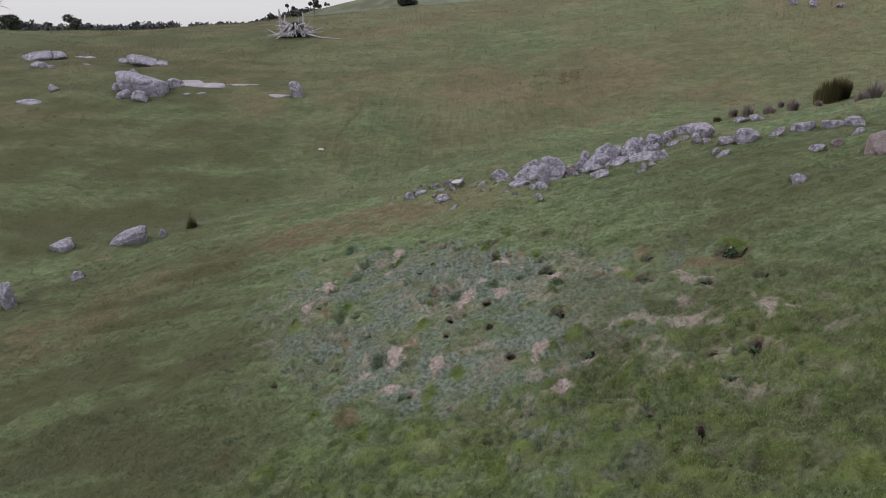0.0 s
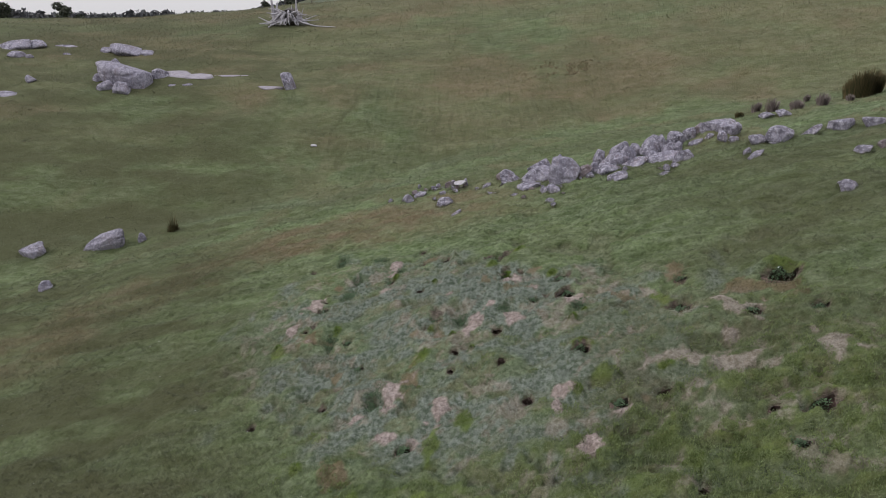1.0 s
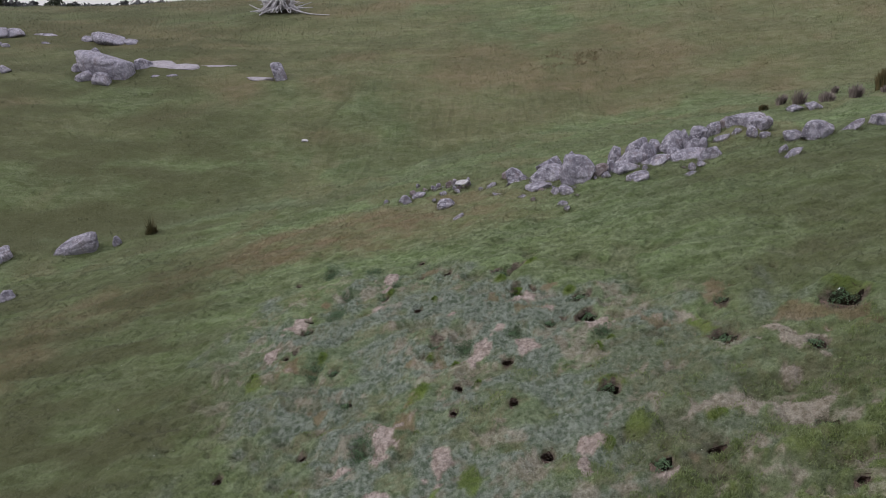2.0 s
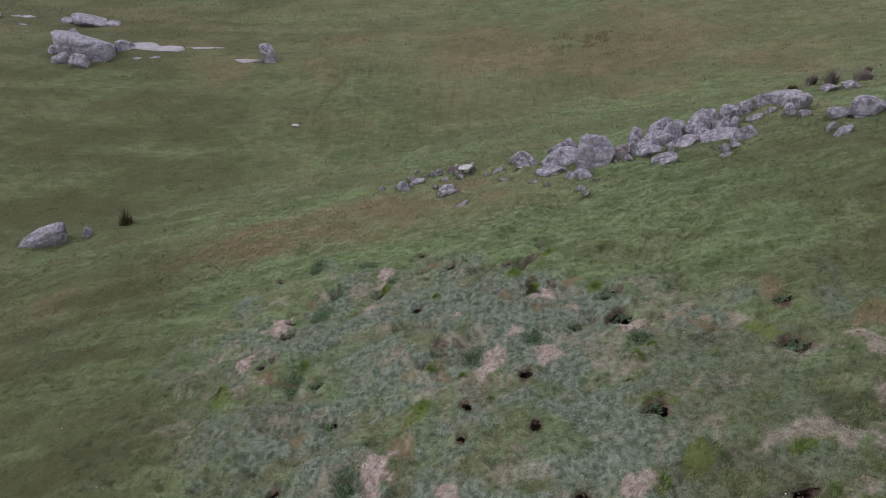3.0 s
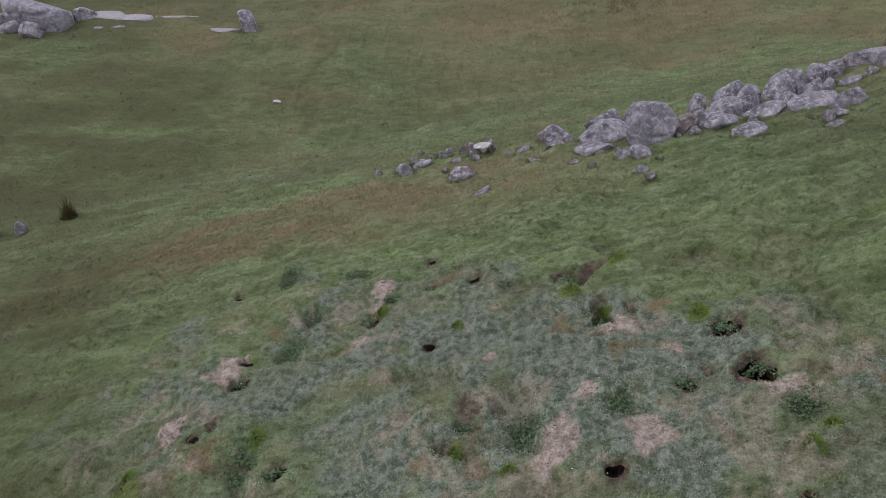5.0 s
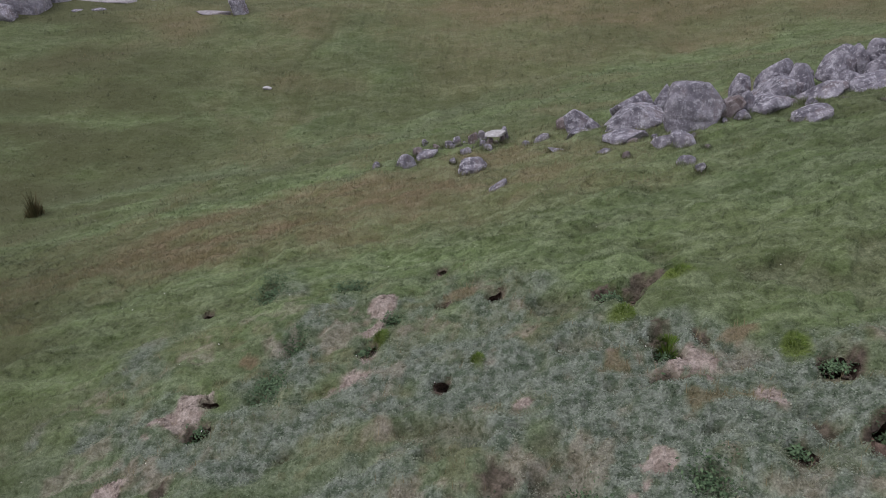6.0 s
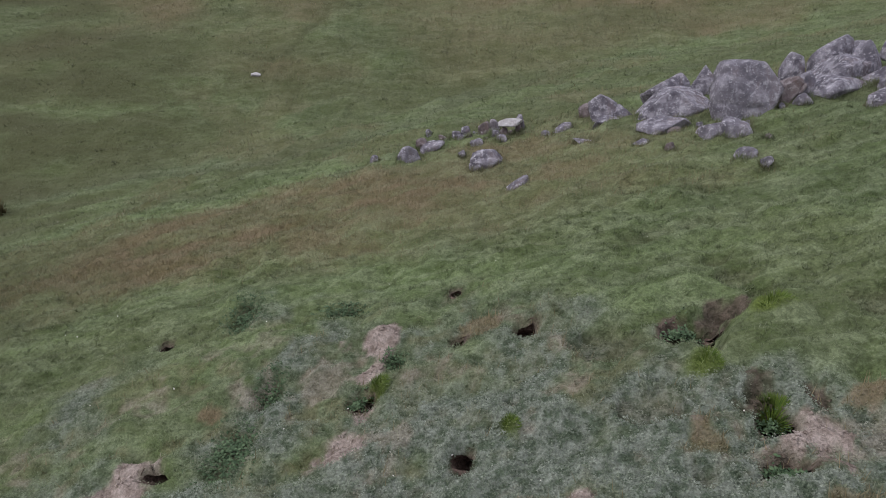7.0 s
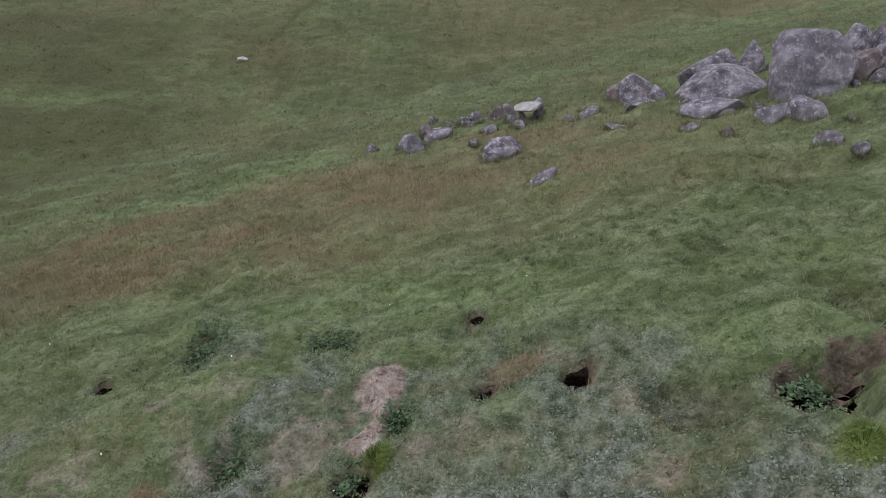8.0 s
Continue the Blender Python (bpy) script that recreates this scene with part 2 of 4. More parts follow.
    # Olive sward; its darker sides also stand in for light falling off outwards.
    olive_dim = np.maximum(step(30.5, 36, y - 0.15 * x) * step(31, 35, y) * (0.62 + 0.38 * step(34, -18, x) + 0.7 * step(-6, -22, x)), 1.7 * step(-3.5, -9, x + 0.3 * (y - 20)) * step(37, 26, y))
    olive_dim = np.maximum(olive_dim, 0.85 * step(2.2, 3.8, x) * step(20.0, 18.6, y))
    # Darker ground colour stands in for shade in the gaps between hummocks.
    olive_dim = np.maximum(olive_dim, 0.45 * hummocky(x, y))
    olive_dim = np.maximum(olive_dim, 1.1 * step(4, 9, x) * step(34, 31, y) * step(18, 21, y))
    worn = np.maximum(worn, np.clip((0.26 + 0.3 * step(0.35, 0.65, fbm(x * 0.35, y, 1.1, 5, 45))) * olive_dim, 0, 0.85))
    tan = step(-0.1, 0.3, np.maximum(inside, 0.5 * lower)) * step(0.5, 0.7, fbm(x * 0.6, y, 0.42, 5, 47) + 0.8 * (crumb - 0.5))
    clover = clover * (1 - 0.4 * tan)
    bleached = spots(x, y, TAN, 1.3, 0.9)
    bleached = step(0.0, 0.15, bleached) * step(0.1, 0.5, bleached + 0.7 * (crumb - 0.5))
    clover = clover * (1 - 0.8 * bleached)
    dry = np.maximum(np.maximum(np.clip(dry - 0.45 * worn, 0, 1) * (1 - clover), 0.35 * tan), bleached)
    # Beyond 110 m the clover colour is painted haze on the far hill.
    clover = np.maximum(clover, np.maximum(0.6 * step(110, 160, y), 0.16 * trail(x, y, TRAIL_GULLY, 1.3)))
    clover = clover * (1 - soil) * (1 - 0.8 * moss)
    return soil, dry, clover * (1 - earth), moss * (1 - soil), worn, earth


def treads(x, y):
    """Narrow steps that grazing has worn along the slope."""
    along, across = 0.94 * x + 0.34 * y, 0.94 * y - 0.34 * x
    return fbm(along * 0.3, across, 0.42, 3, 63)


def swell(x, y):
    """The uneven turf without its diggings: swells, tussocks, terracettes."""
    near = step(60, 25, np.hypot(x, y - 15))
    core = step(11.0, 5.0, np.hypot(x - 1.5, y - 17.5))
    z = 0.34 * (fbm(x, y, 5.0, 3, 51) - 0.5) + (0.22 + 0.22 * core) * near * (fbm(x * 0.8, y, 1.2, 3, 53) - 0.5)
    z = z + (0.17 + 0.14 * core) * near * (fbm(x * 0.7, y, 0.5, 3, 55) - 0.5) + 0.15 * near * (fbm(x * 0.8, y, 0.19, 2, 56) - 0.5)
    z = z + 0.5 * (fbm(x, y, 14.0, 2, 57) - 0.5) * step(34, 45, y) + 0.3 * (treads(x, y) - 0.5) * step(16, 24, y + 0.6 * np.abs(x)) * near
    return z + 0.34 * (fbm(x * 0.4, y, 1.6, 3, 59) - 0.5) * step(28, 40, y)


def lumps(x, y):
    """Swells, burrow mouths, scrapes and trails together."""
    z = swell(x, y) - 0.14 * pockets(x, y)
    z = z + 0.2 * hummocky(x, y) * (step(0.38, 0.6, hummock(x, y)) - 0.5) + 0.1 * spots(x, y, MOSS, 1.3, 0.6)
    z = z + (0.14 * fbm(x, y, 0.25, 3, 61) - 0.07) * step(0.0, 0.35, spots(x, y, SOIL, 1.2))
    for k, u, v in near_to(x, y, WEEDS, 3.0):  # soft hollows full of leaves
        z[k] -= 0.12 * step(1.3, 0.3, np.hypot(u, np.where(v > 0, 1.1 * v, 0.75 * v)))
    for k, u, v in near_to(x, y, DUG, 3.2):  # dug bowls with a steep wall at the back
        d = np.hypot(u, np.where(v > 0, 1.0 * v, 0.7 * v))
        z[k] -= 0.13 * np.where(v > 0.3, step(1.0, 0.7, d), step(1.25, 0.35, d))
    for (cx, cy, w, deep), (k, u, v) in zip(MOUTHS, near_to(x, y, MOUTHS, 4.0)):
        d = np.hypot(u, np.where(v > 0, v, 0.8 * v))
        z[k] -= (0.05 + 0.2 * w) * np.where(v > 0, step(1.3, 0.95, d), step(1.8, 0.8, d))
        z[k] += (0.03 + 0.1 * w) * (np.exp(-((u / 1.3) ** 2) - ((v - 1.75) / 0.5) ** 2) + 0.6 * np.exp(-(((u + 0.5) / 1.2) ** 2) - ((v + 2.3) / 0.7) ** 2))
    return z - 0.07 * step(0.1, 0.8, trail(x, y, TRAIL_UP, 0.4)) - 0.08 * step(0.1, 0.8, trail(x, y, TRAIL_GULLY, 0.9))


def land(x, y):
    return hill(x, y) + lumps(x, y)


def land_at(x, y):
    return float(land(np.array([float(x)]), np.array([float(y)]))[0])


# ---------------------------------------------------------------- materials
def material(name):
    m = bpy.data.materials.new(name)
    m.use_nodes = True
    n = m.node_tree.nodes
    return m, m.node_tree, n["Principled BSDF"]


def node(tree, kind, **values):
    n = tree.nodes.new(kind)
    for key, value in values.items():
        n.inputs[key.replace("_", " ")].default_value = value
    return n


def blend(tree, factor, a, b):
    """A colour mix; factor, a and b are sockets or values."""
    n = tree.nodes.new("ShaderNodeMix")
    n.data_type = "RGBA"
    for slot, v in ((0, factor), (6, a), (7, b)):
        if isinstance(v, bpy.types.NodeSocket):
            tree.links.new(v, n.inputs[slot])
        else:
            n.inputs[slot].default_value = (*v, 1.0) if isinstance(v, tuple) else v
    return n.outputs[2]


def ramp(tree, value, a, b):
    n = tree.nodes.new("ShaderNodeMapRange")
    n.interpolation_type = "SMOOTHSTEP"
    tree.links.new(value, n.inputs[0])
    n.inputs[1].default_value, n.inputs[2].default_value = a, b
    return n.outputs[0]


def noise_of(tree, scale, detail=4.0, rough=0.6, stretch=None):
    c = tree.nodes.new("ShaderNodeTexCoord")
    n = node(tree, "ShaderNodeTexNoise", Scale=scale, Detail=detail, Roughness=rough)
    if stretch:
        m = tree.nodes.new("ShaderNodeMapping")
        m.inputs[3].default_value = stretch
        tree.links.new(c.outputs["Object"], m.inputs[0])
        tree.links.new(m.outputs[0], n.inputs[0])
    else:
        tree.links.new(c.outputs["Object"], n.inputs[0])
    return n.outputs[0]


def bump(tree, shader, height, strength, distance):
    b = node(tree, "ShaderNodeBump", Strength=strength, Distance=distance)
    tree.links.new(height, b.inputs["Height"])
    tree.links.new(b.outputs[0], shader.inputs["Normal"])


def layer(tree, name):
    n = tree.nodes.new("ShaderNodeAttribute")
    n.attribute_name = name
    return n.outputs["Fac"]


def turf_colour(tree):
    """Colours of the sward by what grows there, with tuft shade and highlights painted in; ground and blades share
    them.
    """
    small, mid, large = noise_of(tree, 9.0, 5.0), noise_of(tree, 1.7, 5.0, 0.65, (0.6, 1.3, 1.0)), noise_of(tree, 0.22, 4.0)
    c = blend(tree, ramp(tree, mid, 0.3, 0.7), GRASS_DEEP, GRASS_LIGHT)
    sweep = noise_of(tree, 0.6, 7.0, 0.72, (0.4, 1.35, 1.0))
    c = blend(tree, ramp(tree, sweep, 0.4, 0.62), blend(tree, 0.45, c, (0.125, 0.138, 0.058)), blend(tree, 0.56, c, (0.232, 0.298, 0.124)))
    c = blend(tree, ramp(tree, large, 0.42, 0.66), c, blend(tree, 0.6, c, GRASS_OLIVE))
    # Streaky noise puts the shade and highlights of tufts into the colour.
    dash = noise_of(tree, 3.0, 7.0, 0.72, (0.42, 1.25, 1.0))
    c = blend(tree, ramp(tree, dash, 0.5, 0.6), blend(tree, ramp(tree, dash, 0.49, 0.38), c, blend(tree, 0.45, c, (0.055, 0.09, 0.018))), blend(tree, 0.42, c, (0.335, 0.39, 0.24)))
    # Dark blotches stand in for shade between the tufts.
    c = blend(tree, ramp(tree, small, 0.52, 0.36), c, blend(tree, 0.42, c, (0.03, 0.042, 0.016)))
    c = blend(tree, layer(tree, "dry"), c, blend(tree, ramp(tree, mid, 0.35, 0.65), DRY_A, DRY_B))
    c = blend(tree, layer(tree, "clover"), c, blend(tree, ramp(tree, small, 0.37, 0.63), CLOVER_HAZE_A, CLOVER_HAZE_B))
    c = blend(tree, layer(tree, "moss"), c, blend(tree, ramp(tree, mid, 0.3, 0.7), MOSS_A, MOSS_B))
    # Beaten trail and olive sward, with the painted falloff at the sides.
    c = blend(tree, layer(tree, "worn"), c, WORN_DIM)
    # Brown dug earth; the same colour paints the shade in small hollows.
    c = blend(tree, layer(tree, "earth"), c, blend(tree, ramp(tree, small, 0.35, 0.65), EARTH_SHADE_A, EARTH_SHADE_B))
    c = blend(tree, layer(tree, "soil"), c, blend(tree, ramp(tree, small, 0.35, 0.65), SOIL_A, SOIL_B))
    return c, small


GRASS_DEEP, GRASS_LIGHT, GRASS_OLIVE = (0.1, 0.154, 0.074), (0.213, 0.284, 0.168), (0.165, 0.188, 0.095)
DRY_A, DRY_B = (0.2, 0.164, 0.09), (0.285, 0.22, 0.148)
CLOVER_HAZE_A, CLOVER_HAZE_B = (0.14, 0.182, 0.132), (0.385, 0.42, 0.375)
MOSS_A, MOSS_B = (0.115, 0.17, 0.032), (0.21, 0.275, 0.06)
WORN_DIM, EARTH_SHADE_A, EARTH_SHADE_B = (0.088, 0.086, 0.044), (0.075, 0.055, 0.048), (0.19, 0.142, 0.125)
SOIL_A, SOIL_B = (0.32, 0.248, 0.228), (0.54, 0.445, 0.425)


def ground_material():
    m, t, s = material("turf_ground")
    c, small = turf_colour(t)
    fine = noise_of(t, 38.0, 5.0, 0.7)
    # Only the ground takes these dark specks, painted as shade among the blades.
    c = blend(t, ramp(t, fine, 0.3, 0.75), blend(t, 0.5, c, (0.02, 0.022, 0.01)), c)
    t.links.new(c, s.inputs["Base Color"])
    s.inputs["Roughness"].default_value = 0.95
    s.inputs["Specular IOR Level"].default_value = 0.15
    both = t.nodes.new("ShaderNodeMath")
    both.operation = "MULTIPLY_ADD"
    both.inputs[1].default_value = 3.0
    t.links.new(small, both.inputs[0])
    t.links.new(fine, both.inputs[2])
    bump(t, s, both.outputs[0], 0.9, 0.03)
    return m


def blade_material(name, dark, light, gloss):
    m, t, s = material(name)
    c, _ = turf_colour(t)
    g = t.nodes.new("ShaderNodeNewGeometry")
    c = blend(t, g.outputs["Random Per Island"], blend(t, 1 - dark, (0.02, 0.025, 0.012), c), blend(t, light, c, (0.42, 0.45, 0.31)))
    t.links.new(c, s.inputs["Base Color"])
    s.inputs["Roughness"].default_value = 0.5
    s.inputs["Specular IOR Level"].default_value = gloss
    glow = t.nodes.new("ShaderNodeBsdfTranslucent")
    t.links.new(c, glow.inputs[0])
    both = t.nodes.new("ShaderNodeMixShader")
    both.inputs[0].default_value = 0.4
    t.links.new(s.outputs[0], both.inputs[1])
    t.links.new(glow.outputs[0], both.inputs[2])
    t.links.new(both.outputs[0], t.nodes["Material Output"].inputs[0])
    return m


def plain_island(name, a, b, rough=0.75, spec=0.25):
    """A colour that varies from piece to piece between a and b."""
    m, t, s = material(name)
    g = t.nodes.new("ShaderNodeNewGeometry")
    c = blend(t, g.outputs["Random Per Island"], a, b)
    t.links.new(c, s.inputs["Base Color"])
    s.inputs["Roughness"].default_value, s.inputs["Specular IOR Level"].default_value = rough, spec
    return m


def rock_material(name, dark, mid, light, lichen):
    m, t, s = material(name)
    o = t.nodes.new("ShaderNodeObjectInfo")
    coarse, fine, grain = noise_of(t, 1.3, 5.0, 0.65), noise_of(t, 5.0, 6.0, 0.72), noise_of(t, 40.0, 3.0, 0.7)
    streak = noise_of(t, 2.6, 5.0, 0.65, (1.0, 1.0, 0.3))
    c = blend(t, ramp(t, coarse, 0.36, 0.62), dark, mid)
    c = blend(t, ramp(t, streak, 0.52, 0.66), c, blend(t, 0.6, mid, (0.12, 0.075, 0.07)))
    c = blend(t, ramp(t, fine, 0.45, 0.62), c, blend(t, 0.35, c, light))
    crust = noise_of(t, 6.5, 9.0, 0.8)
    c = blend(t, ramp(t, crust, 0.52, 0.6), c, blend(t, 0.2, light, c))
    spot = noise_of(t, 17.0, 5.0, 0.65)
    c = blend(t, ramp(t, spot, 0.59, 0.66), c, blend(t, 0.2, lichen, c))
    c = blend(t, ramp(t, spot, 0.42, 0.34), c, blend(t, 0.5, c, dark))
    c = blend(t, ramp(t, grain, 0.55, 0.75), c, blend(t, 0.6, c, (0.05, 0.045, 0.05)))
    shade = t.nodes.new("ShaderNodeMapRange")
    t.links.new(o.outputs["Random"], shade.inputs[0])
    shade.inputs[3].default_value, shade.inputs[4].default_value = 0.0, 0.35
    c = blend(t, shade.outputs[0], c, mid)
    t.links.new(c, s.inputs["Base Color"])
    s.inputs["Roughness"].default_value = 0.9
    s.inputs["Specular IOR Level"].default_value = 0.3
    bump(t, s, crust, 1.0, 0.09)
    return m


def wood_material():
    m, t, s = material("weathered_wood")
    grain = noise_of(t, 6.0, 4.0, 0.6, (3.0, 3.0, 0.6))
    c = blend(t, ramp(t, grain, 0.35, 0.65), (0.22, 0.205, 0.22), (0.52, 0.495, 0.53))
    t.links.new(c, s.inputs["Base Color"])
    s.inputs["Roughness"].default_value = 0.85
    bump(t, s, grain, 0.5, 0.03)
    return m


def earth_material():
    m, t, s = material("burrow_earth")
    n = noise_of(t, 14.0, 5.0, 0.7)
    c = blend(t, ramp(t, n, 0.35, 0.65), (0.07, 0.05, 0.044), (0.18, 0.13, 0.113))
    t.links.new(c, s.inputs["Base Color"])
    s.inputs["Roughness"].default_value = 1.0
    s.inputs["Specular IOR Level"].default_value = 0.0
    bump(t, s, n, 0.8, 0.03)
    return m


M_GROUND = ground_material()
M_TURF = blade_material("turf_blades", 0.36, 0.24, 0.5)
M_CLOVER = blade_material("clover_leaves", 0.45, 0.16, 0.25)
M_SEED = plain_island("seed_stalks", (0.155, 0.132, 0.072), (0.28, 0.225, 0.145))
M_ROCK = rock_material("granite", (0.078, 0.07, 0.094), (0.26, 0.24, 0.296), (0.56, 0.535, 0.615), (0.74, 0.72, 0.79))
M_ROCK_RED = rock_material("ruddy_granite", (0.1, 0.078, 0.086), (0.215, 0.172, 0.184), (0.36, 0.32, 0.345), (0.5, 0.47, 0.5))
M_ROCK_PINK = rock_material("pink_granite", (0.17, 0.13, 0.135), (0.3, 0.24, 0.245), (0.4, 0.34, 0.35), (0.5, 0.46, 0.47))
M_ROCK_PALE = rock_material("bleached_granite", (0.23, 0.205, 0.235), (0.34, 0.31, 0.35), (0.43, 0.395, 0.44), (0.5, 0.475, 0.515))
M_ROCK_WHITE = rock_material("white_quartz", (0.36, 0.34, 0.36), (0.5, 0.48, 0.51), (0.6, 0.58, 0.61), (0.7, 0.68, 0.71))
M_RUSH = plain_island("rush_stems", (0.03, 0.038, 0.014), (0.13, 0.095, 0.045))
M_RUSH_GREY = plain_island("faded_rush_stems", (0.1, 0.085, 0.075), (0.3, 0.245, 0.235))
M_WEED = plain_island("weed_leaves", (0.035, 0.065, 0.032), (0.1, 0.15, 0.08))
M_FERN = plain_island("bright_tuft", (0.05, 0.095, 0.015), (0.13, 0.18, 0.03))
M_LEAF = plain_island("eucalypt_leaves", (0.02, 0.026, 0.017), (0.06, 0.065, 0.042))
M_FAR = plain_island("far_woods_leaves", (0.05, 0.052, 0.057), (0.1, 0.1, 0.104))
M_BARK = plain_island("bark", (0.055, 0.047, 0.045), (0.1, 0.087, 0.08))
M_WOOD = wood_material()
M_EARTH = earth_material()


# ---------------------------------------------------------------- mesh helpers
def mesh_of(name, verts, faces, mat, smooth=True, layers=None):
    """A mesh from arrays; faces is an array of one polygon size."""
    verts, faces = np.asarray(verts, np.float32), np.asarray(faces, np.int32)
    me = bpy.data.meshes.new(name)
    k = faces.shape[1]
    me.vertices.add(len(verts))
    me.vertices.foreach_set("co", verts.ravel())
    me.loops.add(faces.size)
    me.loops.foreach_set("vertex_index", faces.ravel())
    me.polygons.add(len(faces))
    me.polygons.foreach_set("loop_start", np.arange(0, faces.size, k, dtype=np.int32))
    me.polygons.foreach_set("use_smooth", np.full(len(faces), smooth))
    for key, values in (layers or {}).items():
        me.attributes.new(key, "FLOAT", "POINT").data.foreach_set("value", np.asarray(values, np.float32))
    me.update(calc_edges=True)
    me.materials.append(mat)
    return me


def part(name, me, parent, label=""):
    ob = new(name, me)
    ob.parent = parent
    if label:
        ob["label"] = label
    return ob


LAYERS = ("soil", "dry", "clover", "moss", "worn", "earth")


def spread(start, stop, first, ratio):
    """Grid lines from start to stop, ever wider apart."""
    out, at, gap = [], start, first
    way = 1 if stop > start else -1
    while (stop - at) * way > 0:
        gap *= ratio
        at += gap * way
        out.append(at)
    return out


# ---------------------------------------------------------------- ground: one sheet to the horizon
FINE = 0.05
xs = np.array(sorted(spread(-7.5, -2600, FINE, 1.045) + list(np.arange(-7.5, 10.0, FINE)) + spread(10.0, 2600, FINE, 1.045)))
ys = np.array(sorted(spread(9.5, -700, FINE, 1.08) + list(np.arange(9.5, 27.5, FINE)) + spread(27.5, 3600, FINE, 1.026)))
gx, gy = (a.ravel() for a in np.meshgrid(xs, ys))
gz = land(gx, gy)
ii = np.arange(len(xs) * len(ys)).reshape(len(ys), len(xs))
quads = np.stack([ii[:-1, :-1], ii[:-1, 1:], ii[1:, 1:], ii[1:, :-1]], -1).reshape(-1, 4)
qx, qy = gx[quads].mean(1), gy[quads].mean(1)
kept = np.ones(len(quads), bool)
for cx, cy, w, deep in MOUTHS:
    kept &= np.hypot((qx - cx) / w, (qy - cy) / deep) > 0.48
# round off the rims of the mouths
rim = np.intersect1d(quads[kept].ravel(), quads[~kept].ravel())
for k, (cx, cy, w, deep) in enumerate(MOUTHS):
    near = rim[np.hypot(gx[rim] - cx, gy[rim] - cy) < 0.5 * w + 2 * FINE]
    a = np.arctan2((gy[near] - cy) / deep, (gx[near] - cx) / w)
    r = 0.48 * (1 + 0.1 * np.sin(2 * a + k) + 0.08 * np.sin(5 * a + 2 * k))
    gx[near], gy[near] = cx + w * r * np.cos(a), cy + deep * r * np.sin(a)
gz[rim] = land(gx[rim], gy[rim])
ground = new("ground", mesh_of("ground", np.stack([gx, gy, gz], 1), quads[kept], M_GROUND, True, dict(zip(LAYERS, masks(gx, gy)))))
tagged(ground, "grazed green and tawny hillside pasture with scratched soil", "ground", kind="structure")


# ---------------------------------------------------------------- rabbit burrows: tunnels under the mouths
def burrow(cx, cy, w, deep, seed):
    """A mouth whose roof overhangs at the back and whose tunnel slants in under the turf."""
    rng = random.Random(seed)
    turn = radians(rng.uniform(50, 100))
    dx, dy = math.cos(turn), math.sin(turn)
    verts, faces, n = [], [], 16
    rings = [(0.6, 0.0, 0.0), (0.56, 0.22, -0.16), (0.52, 0.5, -0.45), (0.42, 0.85, -0.8), (0.3, 1.2, -1.1)]
    floor = land_at(cx, cy)
    for r, shift, drop in rings:
        for k in range(n):
            a = 2 * math.pi * k / n
            rr = r * (1 + 0.1 * math.sin(3 * a + seed) + 0.05 * math.sin(7 * a - seed))
            verts.append((cx + rr * w * math.cos(a) + dx * shift * w, cy + rr * deep * math.sin(a) + dy * shift * w, floor + drop * w))
    mouth = np.array(verts[:n])
    verts[:n] = [(x, y, z - 0.02) for x, y, z in zip(mouth[:, 0], mouth[:, 1], land(mouth[:, 0].copy(), mouth[:, 1].copy()))]
    verts.append((cx + dx * 1.4 * w, cy + dy * 1.4 * w, floor - 1.2 * w))
    for a in range(len(rings) - 1):
        for k in range(n):
            faces.append((a * n + k, a * n + (k + 1) % n, (a + 1) * n + (k + 1) % n, (a + 1) * n + k))
    last = (len(rings) - 1) * n
    for k in range(n):
        faces.append((last + k, last + (k + 1) % n, len(verts) - 1, len(verts) - 1))
    bm = bmesh.new()
    vs = [bm.verts.new(v) for v in verts]
    for f in faces:
        bm.faces.new([vs[i] for i in dict.fromkeys(f)])
    me = bpy.data.meshes.new("rabbit_burrow")
    bm.to_mesh(me)
    bm.free()
    me.materials.append(M_EARTH)
    ob = new("rabbit_burrow", me)
    size = "wide" if w > 0.38 else "small" if w < 0.27 else "round"
    tagged(ob, f"{size} dark rabbit burrow dug into the turf", "burrow", "burrows of the warren")


for k, (cx, cy, w, deep) in enumerate(MOUTHS):
    burrow(cx, cy, w, deep, k)


# ---------------------------------------------------------------- rocks
def rand_dirs(rng, n):
    v = rng.normal(size=(n, 3))
    return v / np.linalg.norm(v, axis=1)[:, None]


def sphere_mesh(level):
    bm = bmesh.new()
    bmesh.ops.create_icosphere(bm, subdivisions=level, radius=1.0)
    v = np.array([p.co[:] for p in bm.verts])
    f = np.array([[p.index for p in q.verts] for q in bm.faces])
    bm.free()
    return v, f


def lumpy(p, octaves):
    """Smooth noise in space, 0 to 1, from three slanted sheets of plane noise."""
    x, y, z = p.T
    return (fbm(x + 0.7 * z, y - 0.4 * z, 1.0, octaves, 91) + fbm(y + 0.6 * x, z + 0.3 * x, 1.0, octaves, 92) + fbm(z - 0.5 * y, x + 0.5 * y, 1.0, octaves, 93)) / 3


SPHERES = {k: sphere_mesh(k) for k in (3, 4, 5)}


